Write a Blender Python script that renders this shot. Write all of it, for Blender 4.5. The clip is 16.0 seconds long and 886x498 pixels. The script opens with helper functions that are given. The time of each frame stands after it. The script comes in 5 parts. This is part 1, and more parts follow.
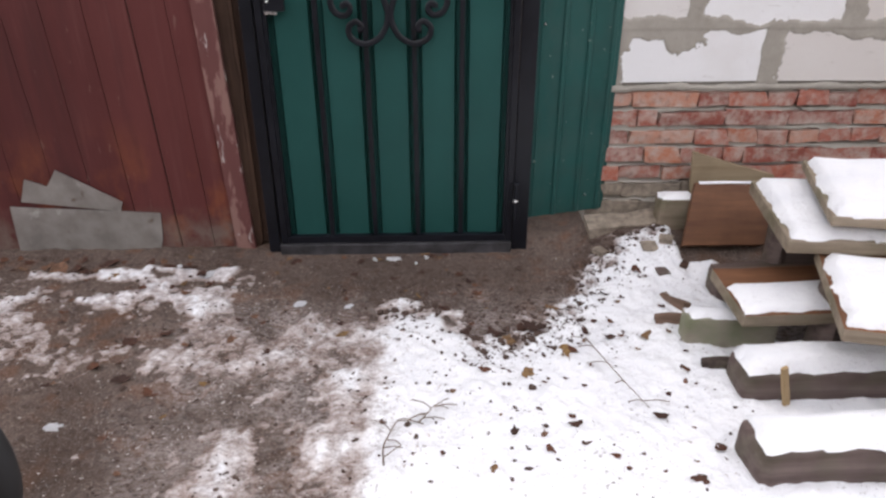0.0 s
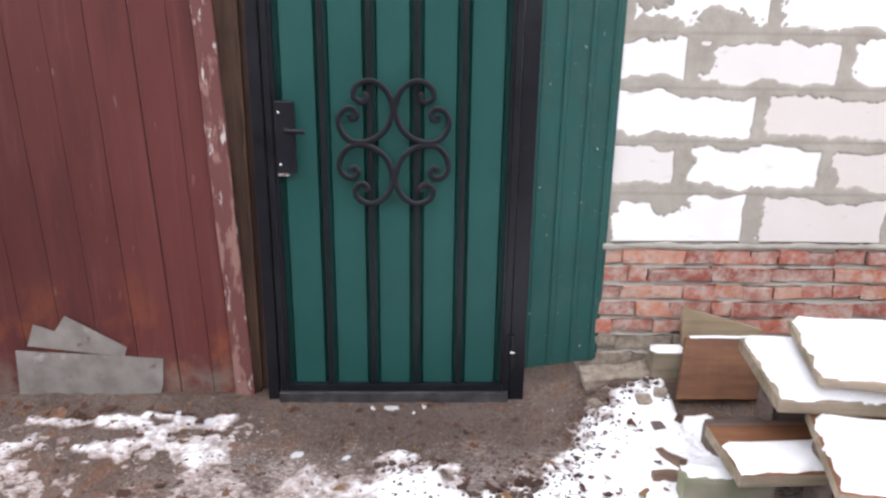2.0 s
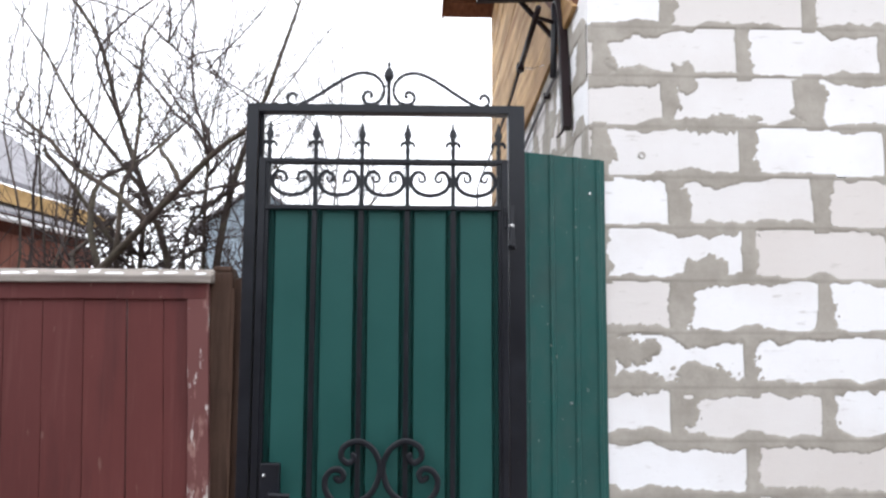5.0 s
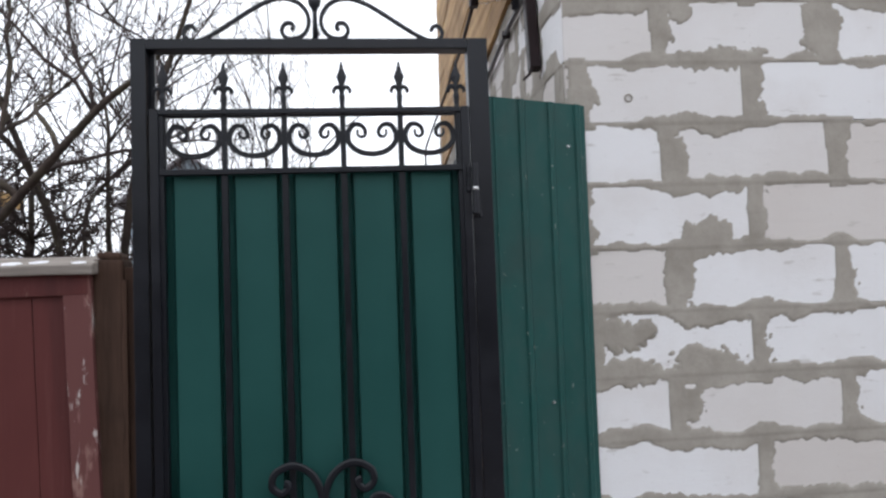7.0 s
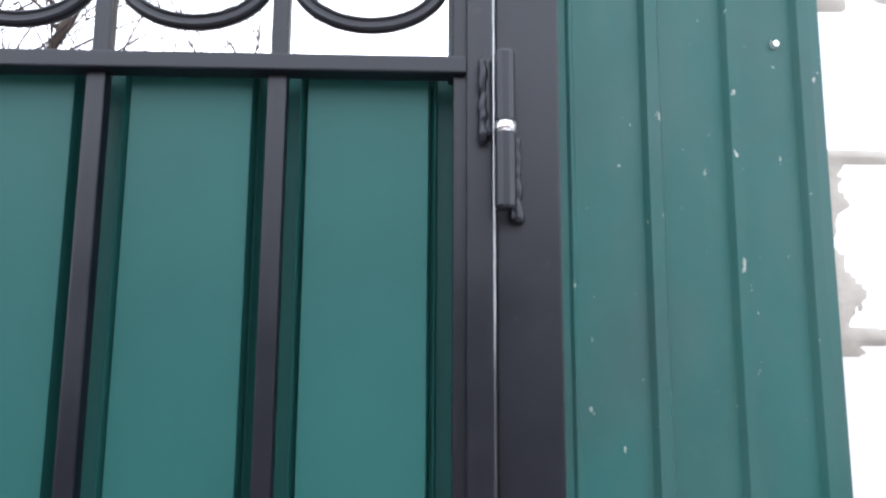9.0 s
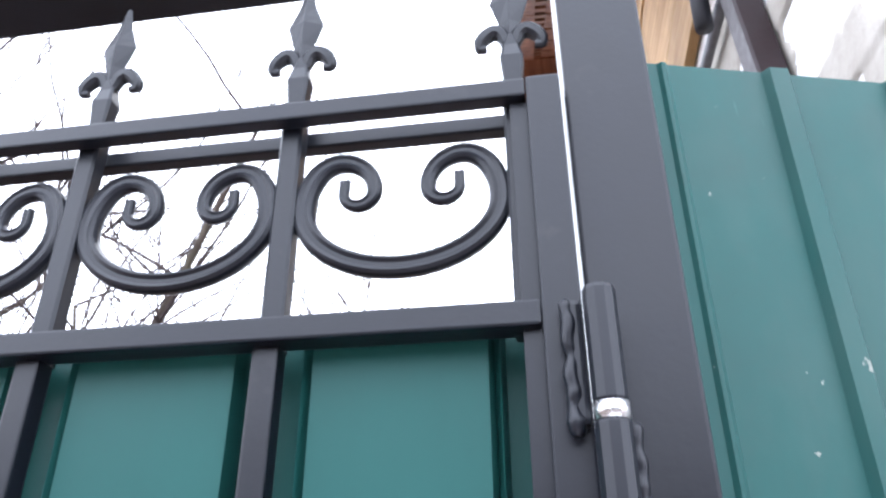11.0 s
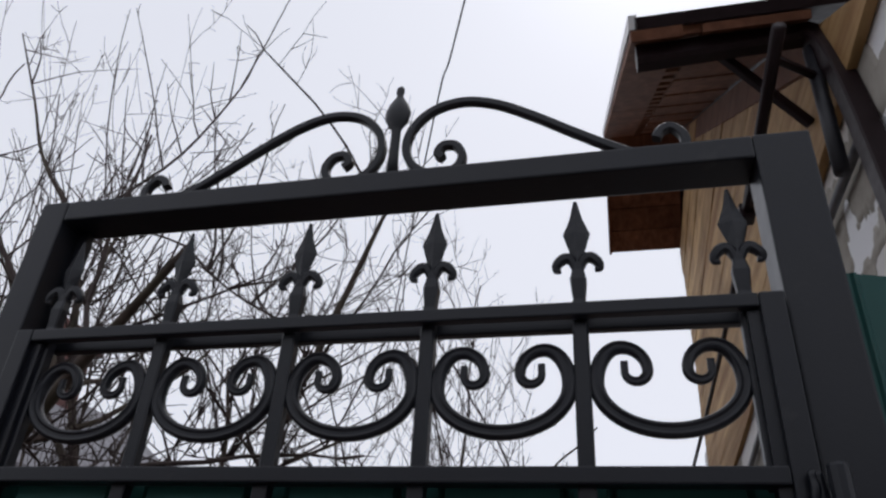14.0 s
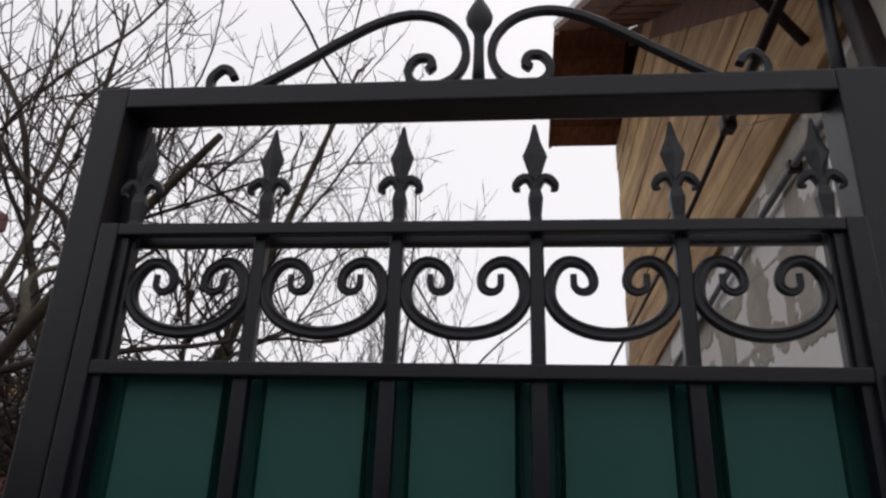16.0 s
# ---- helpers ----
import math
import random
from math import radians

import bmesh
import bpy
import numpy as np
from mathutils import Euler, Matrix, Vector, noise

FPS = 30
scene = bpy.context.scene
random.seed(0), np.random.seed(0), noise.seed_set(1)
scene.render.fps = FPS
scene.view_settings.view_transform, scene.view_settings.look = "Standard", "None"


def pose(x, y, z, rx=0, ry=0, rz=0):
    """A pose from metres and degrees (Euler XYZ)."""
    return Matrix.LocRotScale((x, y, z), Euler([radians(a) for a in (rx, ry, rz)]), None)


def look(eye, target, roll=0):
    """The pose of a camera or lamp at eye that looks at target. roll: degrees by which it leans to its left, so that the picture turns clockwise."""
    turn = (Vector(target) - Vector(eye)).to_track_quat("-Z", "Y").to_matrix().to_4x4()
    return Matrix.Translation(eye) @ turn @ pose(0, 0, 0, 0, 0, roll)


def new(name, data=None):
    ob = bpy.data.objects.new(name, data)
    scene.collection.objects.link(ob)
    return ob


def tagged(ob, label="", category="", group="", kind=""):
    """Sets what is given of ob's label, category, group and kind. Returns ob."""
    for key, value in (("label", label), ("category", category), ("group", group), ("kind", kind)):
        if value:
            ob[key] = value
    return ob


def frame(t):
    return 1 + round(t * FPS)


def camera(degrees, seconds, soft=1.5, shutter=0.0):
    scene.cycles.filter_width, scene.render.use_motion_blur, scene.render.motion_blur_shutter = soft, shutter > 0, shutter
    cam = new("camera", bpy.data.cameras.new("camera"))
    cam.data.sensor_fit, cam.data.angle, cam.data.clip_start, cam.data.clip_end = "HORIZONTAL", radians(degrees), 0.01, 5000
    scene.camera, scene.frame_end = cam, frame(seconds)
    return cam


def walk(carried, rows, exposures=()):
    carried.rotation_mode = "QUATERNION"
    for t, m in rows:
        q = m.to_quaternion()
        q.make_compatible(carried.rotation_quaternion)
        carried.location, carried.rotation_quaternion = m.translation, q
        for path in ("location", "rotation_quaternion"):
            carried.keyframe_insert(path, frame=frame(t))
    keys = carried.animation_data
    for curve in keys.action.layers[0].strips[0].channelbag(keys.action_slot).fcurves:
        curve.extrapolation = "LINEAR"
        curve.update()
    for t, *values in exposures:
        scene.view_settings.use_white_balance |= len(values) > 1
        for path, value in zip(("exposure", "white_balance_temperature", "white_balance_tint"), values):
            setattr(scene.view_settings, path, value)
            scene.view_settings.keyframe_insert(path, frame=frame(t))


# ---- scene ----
cam = camera(63.6, 16.0, soft=2.5)
PATH = [
    (0, (0.144, -2.727, 1.406), (0.18, -0.957, 0.475), -0.2),
    (0.5, (0.158, -2.744, 1.432), (0.197, -0.945, 0.56), -0.3),
    (1, (0.156, -2.76, 1.444), (0.197, -0.923, 0.655), -0.3),
    (1.5, (0.144, -2.772, 1.458), (0.189, -0.9, 0.755), -0.1),
    (2, (0.123, -2.782, 1.512), (0.177, -0.871, 0.922), 0.8),
    (2.5, (0.108, -2.785, 1.581), (0.171, -0.835, 1.141), 0.9),
    (3, (0.151, -2.789, 1.686), (0.199, -0.809, 1.408), 0.8),
    (3.5, (0.157, -2.793, 1.707), (0.205, -0.795, 1.64), 0.6),
    (4, (0.138, -2.789, 1.838), (0.21, -0.792, 1.924), -0.0),
    (4.2, (0.136, -2.787, 1.779), (0.209, -0.798, 1.974), 0.1),
    (6.3, (0.196, -2.69, 1.833), (0.235, -0.699, 2.028), 0.0),
    (6.5, (0.151, -2.572, 1.862), (0.25, -0.578, 1.988), -0.2),
    (7, (0.166, -2.222, 1.849), (0.37, -0.235, 1.948), -2.1),
    (7.5, (0.277, -1.83, 1.785), (0.567, 0.146, 1.893), -0.6),
    (8, (0.353, -1.381, 1.812), (0.598, 0.597, 1.981), 0.8),
    (8.2, (0.361, -1.205, 1.836), (0.576, 0.777, 1.992), 0.6),
    (10.3, (0.516, -0.391, 2.025), (0.331, 1.46, 2.761), 0.0),
    (10.5, (0.504, -0.399, 2.032), (0.294, 1.427, 2.821), -0.9),
    (11, (0.468, -0.436, 2.044), (0.201, 1.327, 2.95), -0.4),
    (11.5, (0.433, -0.462, 2.051), (0.124, 1.28, 2.983), -0.3),
    (12, (0.413, -0.495, 2.056), (0.033, 1.228, 2.997), 0.1),
    (12.5, (0.405, -0.53, 2.065), (-0.044, 1.158, 3.041), 1.7),
    (13, (0.381, -0.576, 2.071), (-0.125, 1.062, 3.101), 3.4),
    (13.5, (0.341, -0.637, 2.063), (-0.156, 0.985, 3.123), 4.0),
    (14, (0.312, -0.744, 2.042), (-0.137, 0.922, 3.054), 3.7),
    (14.5, (0.313, -0.832, 2.02), (-0.096, 0.891, 2.948), 3.1),
    (15, (0.295, -0.892, 2.034), (-0.053, 0.929, 2.784), 2.0),
    (15.5, (0.177, -0.881, 2.041), (-0.116, 0.972, 2.736), 1.5),
    (16, (0.064, -0.835, 2.043), (-0.131, 1.017, 2.773), 1.9),
]
EXPOSURES = [(0, 0.86, 6800, 15), (1, 0.90, 6750, 15), (2, 1.58, 6600, 14), (2.5, 1.97, 6500, 12), (3, 2.1, 6450, 10), (4.2, 2.1, 6450, 10), (5, 1.3, 6450, 10),
             (6.3, 0.35, 6400, 10), (7, 0.6, 6400, 10), (7.5, 1.05, 6400, 10), (8.2, 1.5, 6350, 10), (10.3, 2.8, 5850, 13), (11, 2.52, 5950, 13), (11.5, 2.0, 6100, 13),
             (12, 1.15, 6150, 13), (12.5, 0.55, 6250, 12), (13, -0.15, 6300, 12), (13.5, -0.27, 6300, 13), (14.5, -0.47, 6450, 13), (15, -0.4, 6600, 14), (15.5, -0.28, 6800, 14), (16, -0.22, 6850, 14)]
walk(cam, [(t, look(eye, target, roll)) for t, eye, target, roll in PATH],
     EXPOSURES)

# ---------------------------------------------------------------- light
SUN_ELEVATION, SUN_TURN = radians(58), radians(12)
world = bpy.data.worlds.new("overcast_sky")
scene.world = world
world.use_nodes = True
wt = world.node_tree
sky = wt.nodes.new("ShaderNodeTexSky")
sky.sky_type, sky.sun_disc = "NISHITA", False
sky.sun_elevation, sky.sun_rotation = SUN_ELEVATION, SUN_TURN
sky.air_density, sky.dust_density, sky.ozone_density = 1.0, 2.0, 1.0
grey = wt.nodes.new("ShaderNodeHueSaturation")
grey.inputs["Saturation"].default_value = 0.16
cloud = wt.nodes.new("ShaderNodeMixRGB")
cloud.inputs["Fac"].default_value = 0.8
cloud.inputs["Color2"].default_value = (9.0, 9.3, 10.0, 1)
wt.links.new(sky.outputs["Color"], grey.inputs["Color"])
wt.links.new(grey.outputs["Color"], cloud.inputs["Color1"])
wt.links.new(cloud.outputs["Color"], wt.nodes["Background"].inputs["Color"])
wt.nodes["Background"].inputs["Strength"].default_value = 0.122
sun_data = bpy.data.lights.new("sun", "SUN")
sun_data.energy, sun_data.angle, sun_data.color = 0.5, radians(40), (1.0, 0.96, 0.92)
sun = new("sun", sun_data)
sun.matrix_world = look((0, 0, 30), (-12 * math.sin(SUN_TURN), -12 * math.cos(SUN_TURN), 30 - 12 * math.tan(SUN_ELEVATION)))


# ---------------------------------------------------------------- materials
class Nodes:
    """Short hand for building a node material."""

    def __init__(self, name):
        self.m = bpy.data.materials.new(name)
        self.m.use_nodes = True
        self.t = self.m.node_tree
        self.b = self.t.nodes["Principled BSDF"]
        self.co = self.t.nodes.new("ShaderNodeTexCoord").outputs["Object"]

    def add(self, kind, **inputs):
        n = self.t.nodes.new("ShaderNode" + kind)
        for k, v in inputs.items():
            self.put(v, n.inputs[k.replace("_", " ")])
        return n

    def put(self, v, socket):
        if isinstance(v, bpy.types.NodeSocket):
            self.t.links.new(v, socket)
        else:
            socket.default_value = v

    def world_place(self):
        return self.t.nodes.new("ShaderNodeNewGeometry").outputs["Position"]

    def scaled(self, v, s):
        n = self.add("Mapping", Vector=v)
        n.inputs["Scale"].default_value = s
        return n.outputs[0]

    def noise(self, scale, detail=5, v=None, rough=0.6):
        return self.add("TexNoise", Vector=v or self.co, Scale=scale, Detail=detail, Roughness=rough).outputs["Fac"]

    def ramp(self, f, lo, hi, a=0.0, b=1.0):
        n = self.add("MapRange", Value=f, From_Min=lo, From_Max=hi, To_Min=a, To_Max=b)
        return n.outputs[0]

    def mix(self, f, a, b):
        n = self.add("MixRGB")
        self.put(f, n.inputs[0])
        self.put((*a, 1) if isinstance(a, tuple) else a, n.inputs[1])
        self.put((*b, 1) if isinstance(b, tuple) else b, n.inputs[2])
        return n.outputs[0]

    def mul(self, a, b, op="MULTIPLY"):
        n = self.t.nodes.new("ShaderNodeMath")
        n.operation = op
        self.put(a, n.inputs[0])
        self.put(b, n.inputs[1])
        return n.outputs[0]

    def rnd(self):
        return self.t.nodes.new("ShaderNodeObjectInfo").outputs["Random"]

    def done(self, color, rough=0.6, bump=None, strength=0.3, distance=0.004, metal=0.0, spec=0.5):
        self.put(color if isinstance(color, bpy.types.NodeSocket) else (*color, 1), self.b.inputs["Base Color"])
        self.put(rough, self.b.inputs["Roughness"])
        self.put(metal, self.b.inputs["Metallic"])
        self.b.inputs["Specular IOR Level"].default_value = spec
        if bump is not None:
            n = self.add("Bump", Height=bump, Strength=strength, Distance=distance)
            self.t.links.new(n.outputs[0], self.b.inputs["Normal"])
        return self.m


def black_paint():
    n = Nodes("black_enamel")
    g, f = n.noise(9, 6), n.noise(160, 3)
    c = n.mix(n.ramp(g, 0.35, 0.75), (0.0046, 0.0055, 0.0088), (0.0090, 0.0106, 0.0160))
    c = n.mix(n.ramp(n.noise(26, 7), 0.62, 0.80, 0, 0.6), c, (0.026, 0.026, 0.028))
    return n.done(c, n.ramp(g, 0.3, 0.8, 0.30, 0.48), f, 0.08, 0.002, spec=0.36)


def green_paint(name, chips, rough=0.38):
    n = Nodes(name)
    g = n.noise(3.0, 5)
    c = n.mix(n.ramp(g, 0.3, 0.75), (0.0132, 0.068, 0.061), (0.0170, 0.084, 0.075))
    streak = n.noise(9, 5, n.scaled(n.co, (1, 1, 0.06)))
    c = n.mix(n.ramp(streak, 0.5, 0.8, 0, 0.18), c, (0.024, 0.105, 0.093))
    if chips:
        chip = n.mul(n.ramp(n.noise(52, 5, n.scaled(n.co, (1, 1, 0.7))), 0.664, 0.684), n.ramp(n.noise(2.6, 3), 0.42, 0.49))
        c = n.mix(n.mul(chip, 0.75), c, (0.42, 0.41, 0.36))
        c = n.mix(n.ramp(n.noise(13, 7, n.scaled(n.co, (1, 1, 0.5))), 0.42, 0.72, 0, 0.45), c, (0.046, 0.084, 0.076))
        c = n.mix(n.ramp(n.noise(4.5, 6), 0.48, 0.70, 0, 0.45), c, (0.020, 0.050, 0.046))
        scuff = n.mul(n.ramp(n.noise(60, 5, n.scaled(n.co, (1, 1, 0.12))), 0.66, 0.72, 0, 0.35), n.ramp(n.noise(3.5, 3), 0.5, 0.62))
        c = n.mix(scuff, c, (0.13, 0.23, 0.21))
    return n.done(c, n.ramp(g, 0.3, 0.7, rough, rough + 0.14), n.noise(14, 3), 0.08, 0.004, spec=0.22)


def fence_paint():
    n = Nodes("oxblood_board_paint")
    r = n.rnd()
    grain = n.noise(30, 6, n.scaled(n.co, (1, 1, 0.05)))
    g = n.noise(1.6, 6, n.scaled(n.co, (1, 1, 0.5)))
    c = n.mix(r, (0.100, 0.029, 0.028), (0.134, 0.039, 0.036))
    c = n.mix(n.ramp(g, 0.35, 0.75, 0, 0.7), c, (0.062, 0.015, 0.014))
    c = n.mix(n.ramp(grain, 0.55, 0.85, 0, 0.5), c, (0.19, 0.085, 0.078))
    peel = n.mul(n.ramp(n.noise(34, 7, n.scaled(n.co, (1, 1, 0.25))), 0.655, 0.69), 0.35)
    c = n.mix(peel, c, (0.25, 0.16, 0.14))
    drip = n.noise(7, 6, n.scaled(n.co, (1, 1, 0.10)))
    c = n.mix(n.ramp(drip, 0.54, 0.68, 0, 0.55), c, (0.060, 0.020, 0.020))
    wear = n.mul(n.ramp(n.noise(5, 6, n.scaled(n.co, (1, 1, 0.6))), 0.50, 0.68), n.ramp(n.add("SeparateXYZ", Vector=n.world_place()).outputs["Z"], 0.55, 0.10))
    c = n.mix(wear, c, (0.25, 0.080, 0.035))
    splash = n.mul(n.ramp(n.noise(12, 6), 0.35, 0.60), n.ramp(n.add("SeparateXYZ", Vector=n.world_place()).outputs["Z"], 0.16, 0.02))
    c = n.mix(n.mul(splash, 0.75), c, (0.19, 0.15, 0.125))
    return n.done(c, n.ramp(grain, 0.3, 0.7, 0.5, 0.75), grain, 0.35, 0.004, spec=0.22)


def peeled_paint():
    n = Nodes("peeling_board_paint")
    grain = n.noise(40, 6, n.scaled(n.co, (1, 1, 0.08)))
    flake = n.noise(17, 8, n.scaled(n.co, (1, 1, 0.3)))
    c = n.mix(n.ramp(flake, 0.50, 0.56), (0.13, 0.044, 0.040), (0.25, 0.135, 0.115))
    c = n.mix(n.ramp(n.noise(30, 6, n.scaled(n.co, (1, 1, 0.25))), 0.60, 0.65), c, (0.52, 0.47, 0.44))
    return n.done(c, 0.75, grain, 0.5, 0.005)


def wood(name, a, b, scale=(1, 1, 0.06), rough=0.75, moss=0.0, bump=0.5, size=28):
    n = Nodes(name)
    grain = n.noise(size, 7, n.scaled(n.co, scale))
    c = n.mix(n.ramp(grain, 0.3, 0.72), a, b)
    c = n.mix(n.mul(n.rnd(), 0.35), c, tuple(0.6 * v for v in a))
    stain = n.ramp(n.noise(4, 5), 0.45, 0.75, 0, 0.55)
    c = n.mix(stain, c, tuple(0.45 * v for v in a))
    if moss:
        c = n.mix(n.mul(n.ramp(n.noise(7, 6), 0.45, 0.6), moss), c, (0.10, 0.13, 0.05))
    return n.done(c, rough, grain, bump, 0.005, spec=0.22)


def aerated_block():
    n = Nodes("aerated_concrete_block")
    p = n.world_place()
    c = n.mix(n.ramp(n.rnd(), 0.15, 0.6), (0.655, 0.62, 0.59), (0.80, 0.80, 0.805))
    c = n.mix(n.ramp(n.noise(2.5, 5, p), 0.45, 0.75, 0, 0.40), c, (0.60, 0.55, 0.51))
    pores = n.noise(260, 4, p)
    scratch = n.noise(40, 5, n.scaled(p, (0.25, 0.25, 1)))
    c = n.mix(n.ramp(scratch, 0.64, 0.72, 0, 0.45), c, (0.42, 0.39, 0.35))
    pits = n.noise(95, 3, p)
    c = n.mix(n.ramp(pits, 0.70, 0.74, 0, 0.6), c, (0.34, 0.31, 0.28))
    return n.done(c, 0.92, n.mul(pores, scratch, "ADD"), 0.3, 0.004, spec=0.2)


def mortar_mat():
    n = Nodes("grey_mortar")
    p = n.world_place()
    g = n.noise(7, 6, p)
    c = n.mix(n.ramp(g, 0.3, 0.7), (0.288, 0.263, 0.227), (0.415, 0.387, 0.342))
    c = n.mix(n.ramp(n.noise(60, 4, p), 0.55, 0.75, 0, 0.4), c, (0.26, 0.24, 0.205))
    return n.done(c, 0.95, n.noise(55, 7, p), 0.4, 0.004, spec=0.2)


def brick_mat():
    n = Nodes("red_brick")
    p = n.world_place()
    r = n.rnd()
    ramp = n.add("ValToRGB", Fac=r)
    e = ramp.color_ramp.elements
    e[0].color, e[1].color = (0.23, 0.075, 0.060, 1), (0.50, 0.33, 0.27, 1)
    for at, col in ((0.3, (0.40, 0.125, 0.080, 1)), (0.55, (0.32, 0.14, 0.115, 1)), (0.8, (0.46, 0.18, 0.105, 1))):
        e.new(at).color = col
    c = ramp.outputs[0]
    c = n.mix(n.ramp(n.noise(14, 8, p, 0.7), 0.42, 0.60, 0, 0.80), c, (0.47, 0.385, 0.335))
    c = n.mix(n.ramp(n.noise(40, 5, p), 0.55, 0.75, 0, 0.6), c, (0.12, 0.045, 0.04))
    return n.done(c, 0.9, n.noise(70, 6, p), 0.7, 0.006, spec=0.2)


def soil_mat():
    n = Nodes("frozen_trodden_soil")
    g, f = n.noise(2.4, 6), n.noise(38, 7)
    c = n.mix(n.ramp(g, 0.3, 0.7), (0.094, 0.064, 0.051), (0.205, 0.150, 0.124))
    c = n.mix(n.ramp(f, 0.50, 0.66, 0, 0.65), c, (0.045, 0.031, 0.025))
    c = n.mix(n.ramp(n.noise(7, 5), 0.54, 0.66, 0, 0.75), c, (0.185, 0.092, 0.054))
    c = n.mix(n.ramp(n.noise(1.3, 3), 0.44, 0.62, 0, 0.55), c, (0.062, 0.040, 0.030))
    # thin trodden snow pressed into the path, away from the gate
    place = n.add("SeparateXYZ", Vector=n.world_place())
    away = n.ramp(n.mul(place.outputs["Y"], n.ramp(n.noise(2.6, 4), 0.0, 1.0, -0.3, 0.3), "ADD"), -0.30, -0.52)
    fine = n.noise(55, 8, n.scaled(n.co, (0.8, 1.3, 1)), 0.7)
    rime = n.mul(n.ramp(fine, 0.40, 0.62), n.ramp(n.noise(3.6, 8, None, 0.7), 0.38, 0.60))
    trodden = n.ramp(n.mul(place.outputs["X"], n.ramp(n.noise(2.2, 4), 0.0, 1.0, -0.4, 0.4), "ADD"), -0.95, -0.45)
    c = n.mix(n.mul(n.mul(n.mul(rime, away), trodden), 0.8), c, (0.60, 0.53, 0.51))
    hoar = n.mul(n.ramp(n.noise(80, 6), 0.60, 0.68), n.ramp(n.noise(6, 4), 0.5, 0.6))
    c = n.mix(n.mul(hoar, 0.6), c, (0.60, 0.57, 0.56))
    crumb = n.noise(150, 6, None, 0.75)
    c = n.mix(n.ramp(crumb, 0.54, 0.62, 0, 0.60), c, (0.036, 0.026, 0.021))
    c = n.mix(n.ramp(crumb, 0.45, 0.37, 0, 0.60), c, (0.36, 0.30, 0.27))
    return n.done(c, 0.88, n.mul(f, n.mul(crumb, 0.6), "ADD"), 1.0, 0.014, spec=0.3)


def snow_mat(name="snow", dirt=0.5, thin=False):
    n = Nodes(name)
    g, f = n.noise(6, 6), n.noise(75, 6)
    c = n.mix(n.ramp(g, 0.35, 0.7), (0.80, 0.81, 0.84), (0.88, 0.885, 0.90))
    speck = n.mul(n.ramp(f, 0.58, 0.68), n.ramp(n.noise(5, 6), 0.44, 0.62))
    c = n.mix(n.mul(speck, dirt), c, (0.13, 0.09, 0.07))
    if thin:
        # where the layer is thin the brown ground shows through its grains
        depth = n.add("Attribute")
        depth.attribute_name = "depth"
        grain = n.mul(n.ramp(n.noise(60, 8, n.scaled(n.co, (0.8, 1.4, 1)), 0.72), 0.3, 0.7, -0.011, 0.011), n.ramp(n.noise(14, 6), 0.3, 0.7, -0.006, 0.006), "ADD")
        cover = n.ramp(n.mul(depth.outputs["Fac"], grain, "ADD"), -0.005, 0.017)
        earth = n.mix(n.ramp(n.noise(9, 6), 0.35, 0.7), (0.120, 0.076, 0.060), (0.21, 0.145, 0.119))
        earth = n.mix(n.ramp(n.noise(40, 6), 0.55, 0.7, 0, 0.7), earth, (0.055, 0.036, 0.029))
        packed = n.ramp(depth.outputs["Fac"], 0.003, 0.016)
        c = n.mix(packed, n.mix(n.ramp(n.noise(20, 6), 0.35, 0.7), (0.50, 0.42, 0.395), (0.74, 0.69, 0.68)), c)
        fine = n.noise(140, 6, None, 0.75)
        earth = n.mix(n.ramp(fine, 0.54, 0.64, 0, 0.6), earth, (0.035, 0.024, 0.019))
        c = n.mix(n.mul(n.ramp(fine, 0.56, 0.68, 0, 0.75), n.ramp(depth.outputs["Fac"], 0.030, 0.004)), c, (0.16, 0.115, 0.095))
        c = n.mix(cover, earth, c)
    return n.done(c, 0.65, n.mul(n.mul(g, n.mul(f, 0.4), "ADD"), n.mul(n.noise(24, 5), 0.6), "ADD"), 0.8, 0.014, spec=0.3)


def metal_sheet_mat():
    n = Nodes("weathered_galvanised_sheet")
    g = n.noise(10, 7)
    c = n.mix(n.ramp(g, 0.35, 0.7), (0.22, 0.20, 0.185), (0.36, 0.335, 0.31))
    c = n.mix(n.ramp(n.noise(11, 6), 0.62, 0.72, 0, 0.6), c, (0.55, 0.53, 0.50))
    c = n.mix(n.ramp(n.noise(16, 6), 0.64, 0.72, 0, 0.8), c, (0.12, 0.075, 0.05))
    return n.done(c, n.ramp(g, 0.3, 0.7, 0.45, 0.7), n.noise(30, 4), 0.2, 0.004, metal=0.35)


def leaf_mat():
    n = Nodes("dry_leaf")
    ramp = n.add("ValToRGB", Fac=n.rnd())
    e = ramp.color_ramp.elements
    e[0].color, e[1].color = (0.050, 0.027, 0.022, 1), (0.25, 0.15, 0.065, 1)
    for at, col in ((0.35, (0.095, 0.042, 0.028, 1)), (0.6, (0.15, 0.062, 0.034, 1)), (0.8, (0.20, 0.115, 0.075, 1))):
        e.new(at).color = col
    g = n.noise(2.2, 6)
    c = n.mix(n.ramp(g, 0.45, 0.7, 0, 0.7), ramp.outputs[0], (0.045, 0.028, 0.022))
    return n.done(c, 0.8, g, 0.5, 0.01, spec=0.25)


